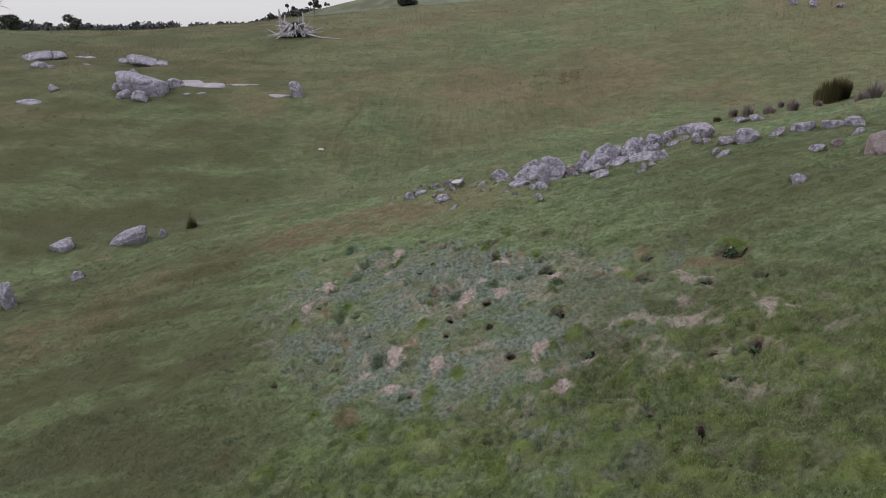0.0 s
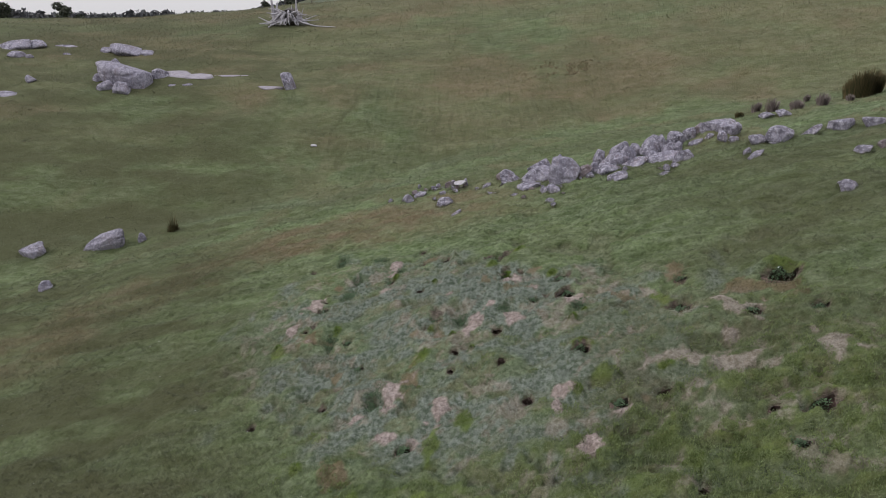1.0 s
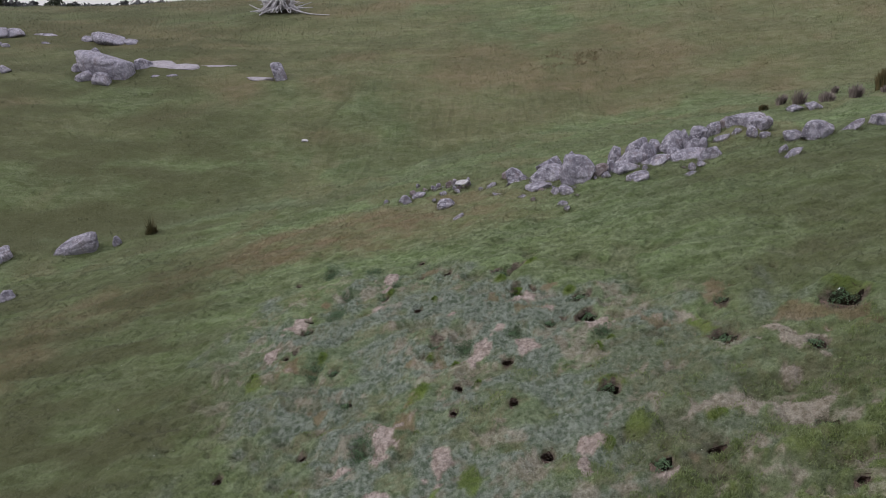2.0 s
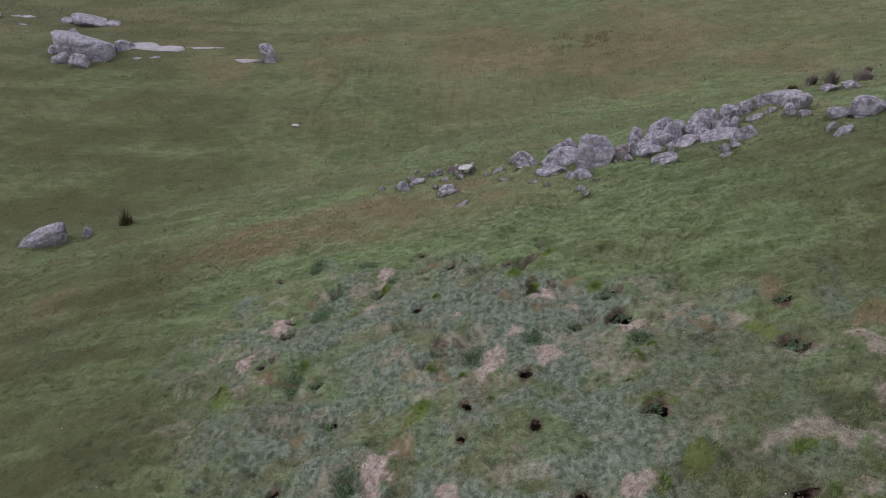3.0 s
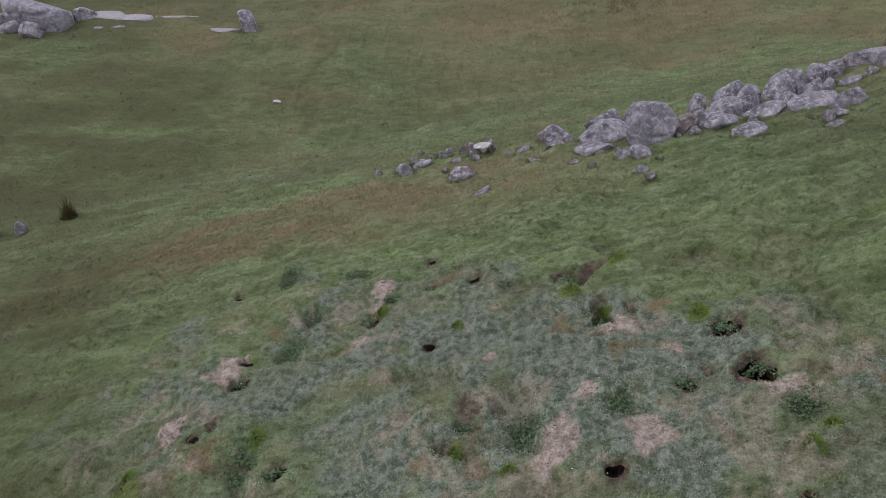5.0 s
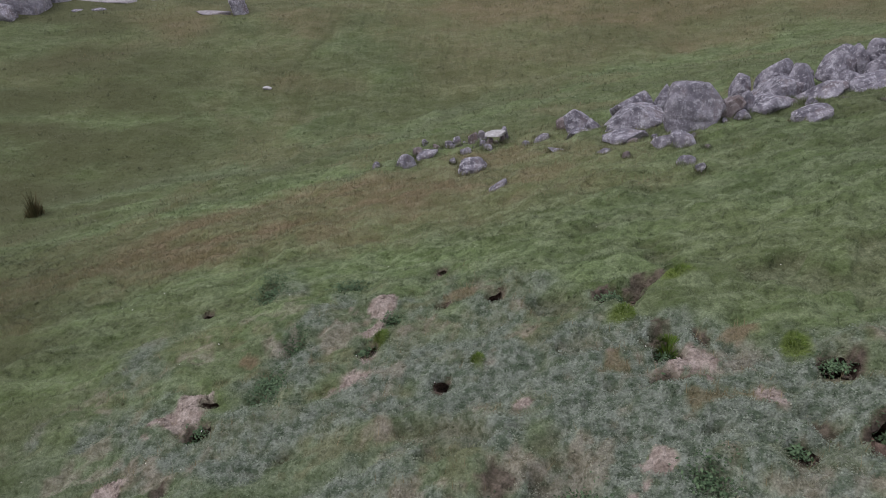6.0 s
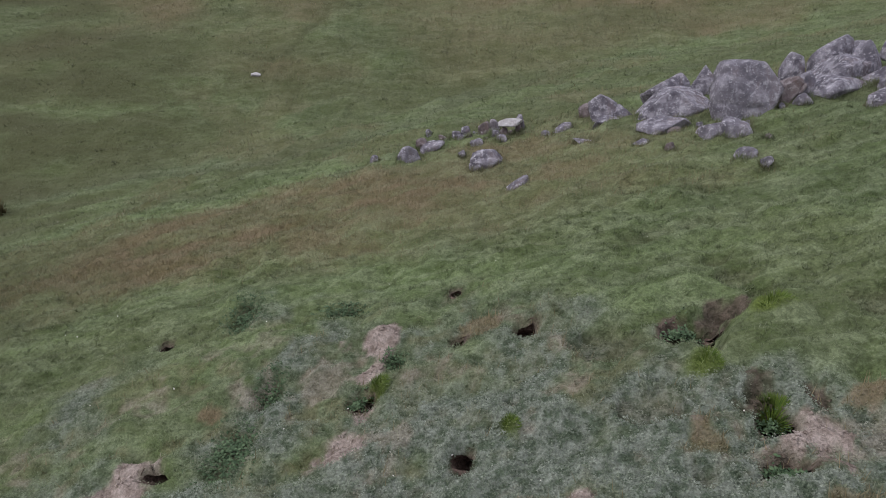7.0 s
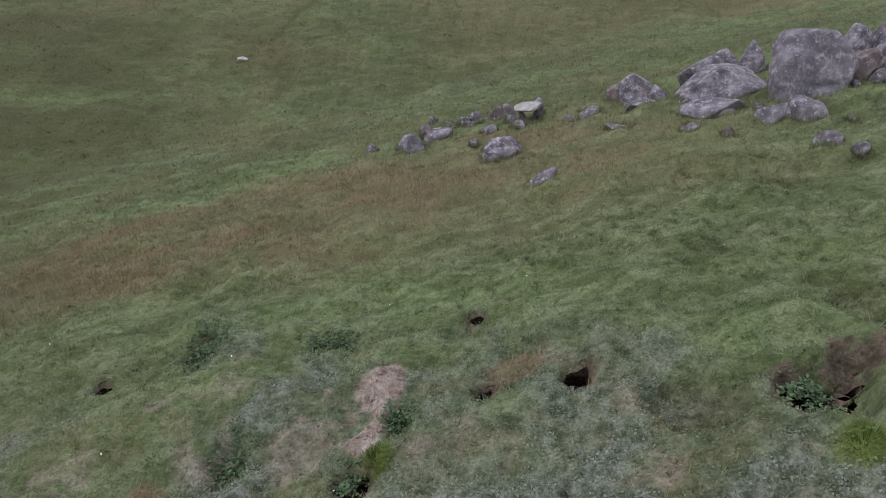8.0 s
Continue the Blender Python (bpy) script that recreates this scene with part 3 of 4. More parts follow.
def rock_shape(seed, w, d, high, low, rise, roundness, level):
    """A weathered boulder: broad facets worn round at the edges, a few joints, a fine crumbling skin. It reaches from -low to high and climbs to the right."""
    rng = np.random.default_rng(seed)
    n, faces = SPHERES[level]
    planes, away = [(rng.normal(0, 0.1), rng.uniform(-0.4, 0.05), 1.0), (0, 0, -1.0)], [0.66 + 0.16 * roundness, 0.9]
    turn, sides = rng.uniform(0, 6.28), rng.integers(5, 8)
    squared = roundness < 0.25  # a block split along its joints
    if squared:
        turn, sides = 0.12, 4
    for k in range(sides):
        a = turn + 2 * math.pi * (k + (0.05 if squared else 0.25) * rng.uniform(-1, 1)) / sides
        planes.append((math.cos(a), math.sin(a), rng.uniform(-0.08, 0.1 if squared else 0.26)))
        away.append(rng.uniform(0.8, 0.98))
    for k in range(2 if squared else 7):
        a, up = rng.uniform(0, 6.28), rng.uniform(0.6, 1.8)
        planes.append((math.cos(a), math.sin(a), up))
        away.append(rng.uniform(1.1, 1.2) if squared else rng.uniform(0.86, 1.1))
    planes = np.array(planes)
    planes /= np.linalg.norm(planes, axis=1)[:, None]
    reach = np.array(away) / np.maximum(n @ planes.T, 0.04)
    p = 10 + 50 * (1 - roundness) ** 2
    v = n * (np.sum(reach ** -p, axis=1) ** (-1 / p))[:, None]
    # chips broken off the skin
    chips = rand_dirs(rng, 34)
    first = np.linalg.norm(v, axis=1)
    at = first[np.argmax(n @ chips.T, axis=0)]
    slant = chips + 0.45 * rng.normal(size=chips.shape)
    slant /= np.linalg.norm(slant, axis=1)[:, None]
    flat = at * np.sum(slant * chips, axis=1) * rng.uniform(0.94, 1.03, 34)
    cut = np.where(flat > 0.3, flat, 9.0) / np.maximum(n @ slant.T, 0.04)
    p = 26 + 60 * (1 - roundness)
    v = n * ((first ** -p + np.sum(cut ** -p, axis=1)) ** (-1 / p))[:, None]
    off = rng.uniform(-50, 50, 3)
    rough, fine, crumb = (2 * lumpy(v * k + off, o) - 1 for k, o in ((1.3, 3), (4.5, 3), (14.0, 2)))
    # joints along which the stone has split
    joint = np.zeros(len(v))
    for k in range(2 if w < 2 else 1):
        across = rand_dirs(rng, 1)[0] * np.array([0.6, 0.6, 1.5])
        gap = np.abs(v @ across - rng.uniform(-0.35, 0.5) + 0.12 * rough + 0.05 * fine)
        joint = np.maximum(joint, np.clip(1 - gap / 0.055, 0, 1) * step(-0.3, 0.3, rough + rng.uniform(-0.2, 0.5)))
    v = v * (1 + 0.06 * rough + 0.045 * fine + 0.025 * crumb - 0.09 * joint)[:, None]
    lo, hi = v.min(0), v.max(0)
    v = (v - (lo + hi) / 2) / (hi - lo) * np.array([w, d, high + low]) + np.array([0, 0, (high - low) / 2])
    v[:, 2] += rise * v[:, 0]
    return v, faces


SET_IN = []  # rocks that grass grows up against: x, y, width, depth


def rock(name, x, y, w, h, rise, roundness, seed, mat=None, label="grey lichened granite boulder set in the turf", group="", deep=0.0, low=None, lift=0.0):
    rng = random.Random(seed)
    level = 5 if w > 0.75 and y < 36 or w > 3 else 4 if w > 0.25 else 3
    low = 0.3 * h + 0.12 * w + 0.06 if low is None else low
    v, f = rock_shape(seed, w, deep or 0.72 * w + 0.1 * h, h, low, rise, roundness, level)
    ob = new(name, mesh_of(name, v, f, mat or M_ROCK))
    base = land_at(x, y) if w < 1.2 else 0.5 * (land_at(x, y) + hill_at(x, y))
    ob.matrix_world = pose(x, y, base + lift, 0, 0, rng.uniform(-10, 10))
    tagged(ob, label, "rock", group)
    if y < 40:
        SET_IN.append((x, y, w, deep or 0.72 * w + 0.1 * h))
    return ob


# outcrop on the spur: x, y, width, height, rise to the right, roundness
OUTCROP = [
    (2.42, 33.33, 0.74, 0.57, 0.15, 0.6), (2.22, 33.8, 0.57, 0.37, 0.35, 0.5), (2.82, 32.9, 0.51, 0.33, -0.2, 0.5), (2.4, 32.7, 0.69, 0.17, 0.05, 0.3),
    (3.97, 33.6, 1.12, 0.68, 0.0, 0.8), (4.89, 33.8, 0.83, 0.65, 0.2, 0.8), (3.8, 32.55, 1.72, 0.49, 0.25, 0.3), (3.26, 31.22, 1.11, 0.28, 0.3, 0.3),
    (4.67, 31.05, 1.32, 1.03, 0.1, 0.6), (5.5, 31.04, 0.72, 0.37, 0.6, 0.6), (6.6, 33.0, 0.56, 0.66, 0.0, 0.5), (3.91, 30.24, 0.76, 0.26, 0.5, 0.4),
    (4.08, 29.64, 0.63, 0.24, -0.1, 0.3), (6.02, 31.21, 0.34, 0.41, -0.1, 0.7), (6.51, 31.14, 1.22, 0.32, 0.2, 0.4), (5.75, 30.75, 0.38, 0.17, 0.1, 0.3),
]
OUTCROP_MIDDLE = [
    (6.96, 32.0, 1.5, 0.59, 0.15, 0.4), (7.65, 32.2, 0.92, 0.79, 0.2, 0.7), (7.52, 33.2, 0.93, 0.83, 0.5, 0.4), (8.25, 33.4, 0.66, 0.61, 0.1, 0.5),
    (7.71, 31.24, 1.22, 0.32, 0.35, 0.3), (8.91, 31.08, 1.51, 0.31, 0.3, 0.3), (9.52, 30.33, 0.81, 0.41, 0.15, 0.3), (8.81, 32.6, 0.91, 0.91, 0.3, 0.5),
    (9.29, 32.6, 0.58, 0.8, 0.0, 0.6), (9.95, 32.8, 0.82, 0.78, 0.0, 0.6), (9.34, 31.8, 0.52, 0.68, 0.0, 0.8), (8.58, 31.6, 0.55, 0.61, 0.1, 0.4),
    (9.83, 32.0, 0.42, 0.49, 0.0, 0.5),
]
OUTCROP_UPPER = [
    (10.85, 32.7, 0.62, 0.22, 0.6, 0.3), (8.62, 29.55, 0.28, 0.24, 0.0, 0.4), (9.0, 29.71, 0.41, 0.13, 0.2, 0.4), (8.26, 28.45, 0.55, 0.12, 0.2, 0.3),
    (11.49, 34.2, 0.6, 0.55, 0.2, 0.8), (10.88, 33.8, 0.57, 0.6, 0.5, 0.4), (6.57, 29.27, 0.78, 0.21, 0.3, 0.4), (12.11, 33.7, 1.75, 0.42, 0.2, 0.26),
    (12.31, 32.6, 0.85, 0.48, 0.1, 0.5), (11.65, 31.9, 0.41, 0.4, 0.0, 0.5),
]
STONES = [
    (3.74, 28.34, 0.35, 0.16, 0.0, 0.6), (3.78, 27.68, 0.2, 0.09, 0.2, 0.6), (4.35, 28.94, 0.17, 0.06, 0.1, 0.5), (2.48, 30.13, 0.34, 0.09, 0.2, 0.4),
    (1.66, 31.41, 0.52, 0.04, -0.1, 0.2), (1.45, 33.14, 0.45, 0.14, 0.2, 0.5), (1.0, 32.71, 0.23, 0.11, 0.0, 0.6),
]
HEAP = [
    (-0.47, 31.19, 0.74, 0.33, 0.0, 0.8), (-0.69, 30.83, 0.18, 0.12, 0.0, 0.6), (-0.98, 32.01, 0.17, 0.11, 0.2, 0.5), (-1.95, 33.19, 0.26, 0.19, 0.0, 0.6),
    (-2.24, 32.81, 0.58, 0.32, 0.15, 0.5), (-1.69, 33.18, 0.59, 0.12, 0.4, 0.3), (-3.1, 33.19, 0.24, 0.14, 0.0, 0.5), (-0.03, 29.31, 0.48, 0.16, 0.6, 0.5),
    (-1.83, 35.41, 0.18, 0.19, 0.0, 0.7), (-0.84, 34.23, 0.27, 0.29, 0.0, 0.6), (-1.08, 34.19, 0.25, 0.15, 0.0, 0.5), (-1.41, 34.07, 0.25, 0.12, 0.0, 0.4),
    (-0.61, 32.91, 0.32, 0.15, 0.1, 0.4), (-0.03, 32.88, 0.29, 0.13, 0.1, 0.4),
]
RIGHT_ROCKS = [
    (13.27, 30.26, 1.2, 0.64, 0.1, 0.8), (12.46, 30.34, 0.69, 0.32, 0.1, 0.5), (11.57, 28.28, 0.68, 0.18, 0.3, 0.3), (11.36, 28.59, 0.3, 0.24, 0.0, 0.5),
    (16.2, 37.77, 0.84, 0.26, 0.0, 0.3), (16.93, 37.34, 0.93, 0.29, 0.0, 0.3), (12.04, 31.57, 0.41, 0.23, 0.0, 0.4), (11.45, 32.84, 0.36, 0.21, 0.4, 0.3),
    (14.79, 30.66, 0.69, 0.25, 0.5, 0.4), (16.14, 30.85, 0.98, 0.36, 0.0, 0.5), (17.18, 30.24, 1.22, 0.3, 0.1, 0.3), (17.77, 29.65, 0.97, 0.35, 0.0, 0.6),
    (16.63, 27.47, 0.57, 0.22, 0.3, 0.3), (15.44, 26.75, 0.51, 0.31, 0.0, 0.6), (14.52, 26.39, 0.61, 0.23, 0.2, 0.3), (12.55, 23.56, 0.69, 0.31, 0.0, 0.6),
]
LEFT_ROCKS = [
    (-22.02, 34.72, 1.37, 0.57, 0.3, 0.4), (-18.61, 30.2, 0.64, 0.33, 0.1, 0.6), (-16.52, 35.47, 0.42, 0.44, 0.0, 0.3), (-20.99, 28.09, 0.97, 1.3, 0.0, 0.7),
]
FAR_ROCKS = [
    (-25.95, 53.8, 1.27, 1.35, 0.0, 0.5), (-25.57, 51.68, 1.26, 0.54, 0.1, 0.5), (-24.27, 51.23, 1.25, 0.71, 0.0, 0.6), (-26.87, 53.14, 0.78, 0.48, 0.0, 0.5),
    (-22.54, 54.01, 1.19, 0.61, -0.1, 0.6), (-27.48, 59.66, 2.74, 0.65, -0.1, 0.5), (-25.92, 59.57, 1.51, 0.25, -0.1, 0.3), (-29.2, 59.71, 1.08, 0.33, 0.0, 0.4),
    (-36.67, 59.7, 2.59, 0.62, 0.0, 0.6), (-35.22, 60.03, 1.43, 0.59, 0.0, 0.6), (-35.3, 57.17, 1.31, 0.4, 0.0, 0.5), (-34.27, 57.16, 0.61, 0.24, 0.0, 0.5),
    (-31.5, 52.33, 0.89, 0.43, 0.0, 0.5), (29.7, 62.11, 0.89, 0.64, 0, 0.6), (30.83, 61.03, 0.68, 0.68, 0, 0.6), (32.7, 60.03, 0.72, 0.33, 0, 0.4),
]

seed = 100
for rows, words, group in (
    (OUTCROP, "grey lichened granite boulder wedged in the outcrop", "rocks of the outcrop"),
    (OUTCROP_MIDDLE, "grey granite block leaning in the outcrop", "rocks of the outcrop"),
    (OUTCROP_UPPER, "grey granite block bedded in the upper outcrop", "rocks of the outcrop"),
    (STONES, "grey granite stone bedded in grass below the outcrop", "stones below the outcrop"),
    (HEAP, "grey lichen-spotted stone lying in the grass", "scattered stones on the spur"),
    (RIGHT_ROCKS, "grey weathered stone half sunk in the pasture", "stones uphill of the outcrop"),
    (LEFT_ROCKS, "pale grey granite boulder beside the gully", "boulders by the gully"),
    (FAR_ROCKS, "large grey granite boulder on the far slope", "boulders on the far slope"),
):
    for x, y, w, h, rise, roundness in rows:
        seed += 1
        flat = h < 0.32 * w
        words_now = words.replace("boulder", "slab").replace("stone", "flat stone").replace("block", "slab") if flat else words
        rock("rock", x, y, 1.05 * w, 1.04 * h, rise, roundness, seed, M_ROCK_RED if seed % 8 == 6 and w < 0.8 else M_ROCK, words_now, group)
rock("rock", -24.75, 53.06, 4.3, 1.28, -0.16, 0.6, 357, M_ROCK, "largest cracked granite boulder on the far slope", "boulders on the far slope", deep=2.6)
rock("rock", 16.07, 25.02, 1.14, 0.79, 0.0, 0.7, 301, M_ROCK_PINK, "rounded pinkish granite boulder on the grass")
rock("rock", -12.27, 51.91, 1.2, 1.22, -0.06, 0.3, 308, M_ROCK, "upright squarish block of granite on the slope", deep=1.1, low=0.25)
rock("rock", -18.35, 35.18, 2.3, 0.72, 0.38, 0.22, 303, M_ROCK, "long angular pale granite slab tilted by the gully", deep=1.0)
rock("rock", -0.35, 34.2, 0.36, 0.33, 0.0, 0.5, 304, M_ROCK_RED, "small upright reddish stone among rubble")
rock("rock", -0.08, 34.51, 0.27, 0.28, 0.0, 0.8, 305, M_ROCK_PALE, "small pale rounded stone among rubble")
rock("rock", -9.07, 44.57, 0.42, 0.1, 0, 0.4, 306, M_ROCK_WHITE, "small white stone on green grass")
# bare rock pavement that runs out from the big boulder
PAVEMENT = [
    (-22.0, 54.7, 4.2, 1.6, -9, 311), (-20.0, 54.3, 3.2, 1.2, -7, 314), (-17.2, 54.4, 4.2, 0.55, -3, 312), (-13.6, 51.9, 2.1, 0.6, -14, 313),
    (-31.85, 58.34, 0.8, 0.4, 0, 330), (-32.0, 49.9, 2.2, 0.9, 0, 331), (-19.9, 52.5, 0.8, 0.4, 0, 332), (-21.1, 52.6, 0.6, 0.4, 0, 333), (-33.0, 60.6, 2.4, 0.6, 0, 334),
]
for x, y, w, d, turn, k in PAVEMENT:
    v, f = rock_shape(k, w, d, 0.12, 0.22, 0, 0.5, 4)
    slope_y = (hill_at(x, y + 0.5) - hill_at(x, y - 0.5))
    slope_x = (hill_at(x + 1, y) - hill_at(x - 1, y)) / 2
    ob = new("rock_pavement", mesh_of("rock_pavement", v, f, M_ROCK_PALE if k < 330 else M_ROCK))
    ob.matrix_world = pose(x, y, max(land_at(x, y), hill_at(x, y) - 0.05), math.degrees(math.atan(slope_y)), -math.degrees(math.atan(slope_x)), turn)
    tagged(ob, "smooth pale sheet of bare granite in the grass", "rock", "bare slabs on the far slope")
# rubble round the outcrop and the small stone heap
rubble = random.Random(360)
for k in range(48):
    if k < 22:
        x, y = rubble.gauss(-0.3, 0.6), rubble.gauss(33.8, 0.3)
    else:
        x = rubble.uniform(2.2, 10.6)
        y = 31.6 + 0.12 * (x - 6) + rubble.gauss(0, 0.8)
    w = rubble.uniform(0.1, 0.3)
    rock("rock", x, y, w, w * rubble.uniform(0.3, 0.6), rubble.uniform(-0.2, 0.3), 0.4, 400 + k, M_ROCK_RED if k % 3 == 0 else M_ROCK, "small grey rubble stone among the grass", "rubble of the outcrop")
# a pale slab propped on two dark stones
SLAB_X, SLAB_Y = 0.2, 33.23
rock("rock", SLAB_X, SLAB_Y, 0.6, 0.15, 0.06, 0.3, 321, M_ROCK_WHITE, "white flat slab propped on small dark stones", deep=0.5, low=0.0, lift=0.2)
rock("rock", SLAB_X - 0.16, SLAB_Y, 0.24, 0.24, 0, 0.4, 322, M_ROCK_RED, "small dark stone under a propped slab")
rock("rock", SLAB_X + 0.2, SLAB_Y + 0.05, 0.14, 0.25, 0, 0.4, 323, M_ROCK_RED, "small dark stone under a propped slab")
rock("rock", SLAB_X + 0.28, SLAB_Y + 0.35, 0.26, 0.42, 0, 0.6, 324, M_ROCK, "grey stone behind a propped white slab")


# ---------------------------------------------------------------- plants
def blades_mesh(name, roots, length, width, lean, mat, seed, curl=0.5, layers=None):
    """Bent blades of two triangles' width, joined in one mesh."""
    rng = np.random.default_rng(seed)
    n = len(roots)
    a = rng.uniform(0, 2 * np.pi, n)
    side = np.stack([np.cos(a), np.sin(a), np.zeros(n)], 1)
    b = rng.uniform(0, 2 * np.pi, n)
    tilt = lean * rng.uniform(0.2, 1.0, n)
    out = np.stack([np.cos(b) * np.sin(tilt), np.sin(b) * np.sin(tilt), np.cos(tilt)], 1)
    L = (length * rng.uniform(0.6, 1.3, n))[:, None]
    W = (width * rng.uniform(0.7, 1.3, n))[:, None]
    v = np.stack([roots - side * W / 2, roots + side * W / 2, roots + out * L], 1).reshape(-1, 3)
    f = np.arange(3 * n).reshape(-1, 3)
    return mesh_of(name, v, f, mat, False, {k: np.repeat(c, 3) for k, c in (layers or {}).items()})


def clump(name, x, y, w, h, n, mat, seed, label, category, group="", flare=0.45, thick=0.02, cone=False):
    rng = np.random.default_rng(seed)
    r = np.sqrt(rng.uniform(0, 1, n)) * w * 0.32
    a = rng.uniform(0, 2 * np.pi, n)
    px, py = r * np.cos(a), r * np.sin(a) * 0.8
    base = land_at(x, y)
    roots = np.stack([px, py, land(px + x, py + y) - base - 0.03], 1)
    bm_v, bm_f = [], []
    lean = flare * (r / (w * 0.32)) + rng.normal(0, 0.08, n)
    tall = h * rng.uniform(0.65, 1.08, n) * (1 - (0.85 * r / (w * 0.32) if cone else 0.42 * (r / (w * 0.32)) ** 2))
    out = np.stack([np.cos(a) * np.sin(lean), np.sin(a) * np.sin(lean), np.cos(lean)], 1)
    droop = np.stack([np.cos(a), np.sin(a), -0.5 * np.ones(n)], 1) * (0.1 * tall)[:, None]
    s = np.stack([-np.sin(a + 0.7), np.cos(a + 0.7), np.zeros(n)], 1) * thick / 2
    mid = roots + out * (tall * 0.55)[:, None]
    tip = roots + out * tall[:, None] + droop * 0.6
    v = np.stack([roots - s, roots + s, mid + s * 0.8, mid - s * 0.8, tip + s * 0.25, tip - s * 0.25], 1).reshape(-1, 3)
    k = np.arange(n)[:, None] * 6
    f = np.concatenate([k + np.array([[0, 1, 2, 3]]), k + np.array([[3, 2, 4, 5]])])
    ob = new(name, mesh_of(name, v, f, mat, False))
    ob.location = (x, y, base)
    tagged(ob, label, category, group)
    return ob


RUSHES = [(22.6, 40.6, 2.9, 1.42), (-15.17, 36.33, 0.6, 1.15)]
for k, (x, y, w, h) in enumerate(RUSHES):
    clump("rush_clump", x, y, w * (1 if k == 0 else 1.5), h, 2600 if k == 0 else 230, M_RUSH, 400 + k, "dense dark brown-green rush clump in the pasture" if k == 0 else "dark pointed rush tuft beside the gully", "plant", "", 0.1 if k == 0 else 0.3, 0.03 if k == 0 else 0.024, k == 1)
PALE_RUSHES = [
    (22.64, 37.74, 0.9, 0.66), (23.28, 37.78, 1.1, 1.05), (24.2, 37.2, 1.0, 0.95), (17.53, 40.13, 0.75, 0.76), (17.0, 40.9, 0.6, 0.5),
    (18.03, 38.46, 0.9, 0.45), (19.23, 38.30, 0.75, 0.66), (15.83, 40.25, 0.6, 0.33), (20.63, 42.6, 0.4, 0.36), (20.76, 38.53, 0.5, 0.34), (18.5, 39.6, 0.7, 0.5),
]
for k, (x, y, w, h) in enumerate(PALE_RUSHES):
    clump("rush_clump", x, y, w, h * 1.2, 320, M_RUSH_GREY if k != 7 else M_RUSH, 420 + k, "faded grey-brown rush clump above the outcrop", "plant", "faded rushes above the outcrop", 0.28, 0.03)

# leafy weeds and bright tufts in the burrow mouths


def weed_leaves(x, y, w, deep, rng):
    """Small broad leaves thinning out round a place."""
    n = int(2600 * w * deep) + 120
    px, py = x + rng.normal(0, 0.3 * w, n), y + rng.normal(0, 0.3 * deep, n)
    near = np.exp(-((px - x) / w) ** 2 * 4 - ((py - y) / deep) ** 2 * 4)
    root = np.stack([px, py, land(px, py) + rng.uniform(0.0, 0.1, n) * near], 1)
    a, lift = rng.uniform(0, 2 * np.pi, n), rng.normal(0.2, 0.4, n)
    s = (0.018 * rng.uniform(0.6, 1.5, n))[:, None]
    out = np.stack([np.cos(a) * np.cos(lift), np.sin(a) * np.cos(lift), np.sin(lift)], 1) * s
    side = np.stack([-np.sin(a), np.cos(a), rng.normal(0, 0.3, n)], 1) * s * 0.6
    return np.stack([root, root + out + side, root + 2 * out, root + out - side], 1).reshape(-1, 3)


rng = np.random.default_rng(500)
v = np.concatenate([weed_leaves(x, y, w, deep, rng) for x, y, w, deep in WEEDS + [(x - 0.1 * w, y + 0.1 * deep, 0.7 * w, 0.8 * deep) for x, y, w, deep in MOUTHS if w > 0.28]])
weeds = new("weeds", mesh_of("weeds", v, np.arange(len(v)).reshape(-1, 4), M_WEED, False))
tagged(weeds, "low dark green leafy weeds around the burrows", "weeds", kind="stuff")
for k, (x, y, w, deep) in enumerate(MOSS):
    if w < 0.5 and y > 15:
        clump("grass_tuft", x, y, 1.3 * w, 0.06 + 0.16 * w, 420, M_FERN, 540 + k, "bright yellow-green grass tuft among the burrows", "plant", "bright tufts among the burrows", 1.2, 0.006)
clump("fern", 1.62, 22.3, 0.36, 0.16, 700, M_FERN, 590, "bright green leafy plant growing in a dug hollow", "plant", "", 1.0, 0.011)


# ---------------------------------------------------------------- the uprooted stump
def tube(points, radii, sides=7):
    """A tapered round limb along points, closed at its end."""
    points = [Vector(p) for p in points]
    verts, faces = [], []
    for i, p in enumerate(points):
        ahead = (points[min(i + 1, len(points) - 1)] - points[max(i - 1, 0)]).normalized()
        one = ahead.orthogonal().normalized()
        two = ahead.cross(one)
        for k in range(sides):
            a = 2 * math.pi * k / sides
            verts.append(p + (one * math.cos(a) + two * math.sin(a)) * radii[i])
    for i in range(len(points) - 1):
        for k in range(sides):
            faces.append((i * sides + k, i * sides + (k + 1) % sides, (i + 1) * sides + (k + 1) % sides, (i + 1) * sides + k))
    return [tuple(v) for v in verts], faces


def limb(name, points, radii, mat, parent, sides=7):
    v, f = tube(points, radii, sides)
    return part(name, mesh_of(name, v, f, mat), parent)


def bent(start, way, length, bend, rng, n=6):
    p, out, d = Vector(start), [Vector(start)], Vector(way).normalized()
    for _ in range(n):
        d = (d + Vector((rng.uniform(-1, 1), rng.uniform(-1, 1), rng.uniform(-1, 1))) * bend).normalized()
        p = p + d * (length / n)
        out.append(p.copy())
    return out


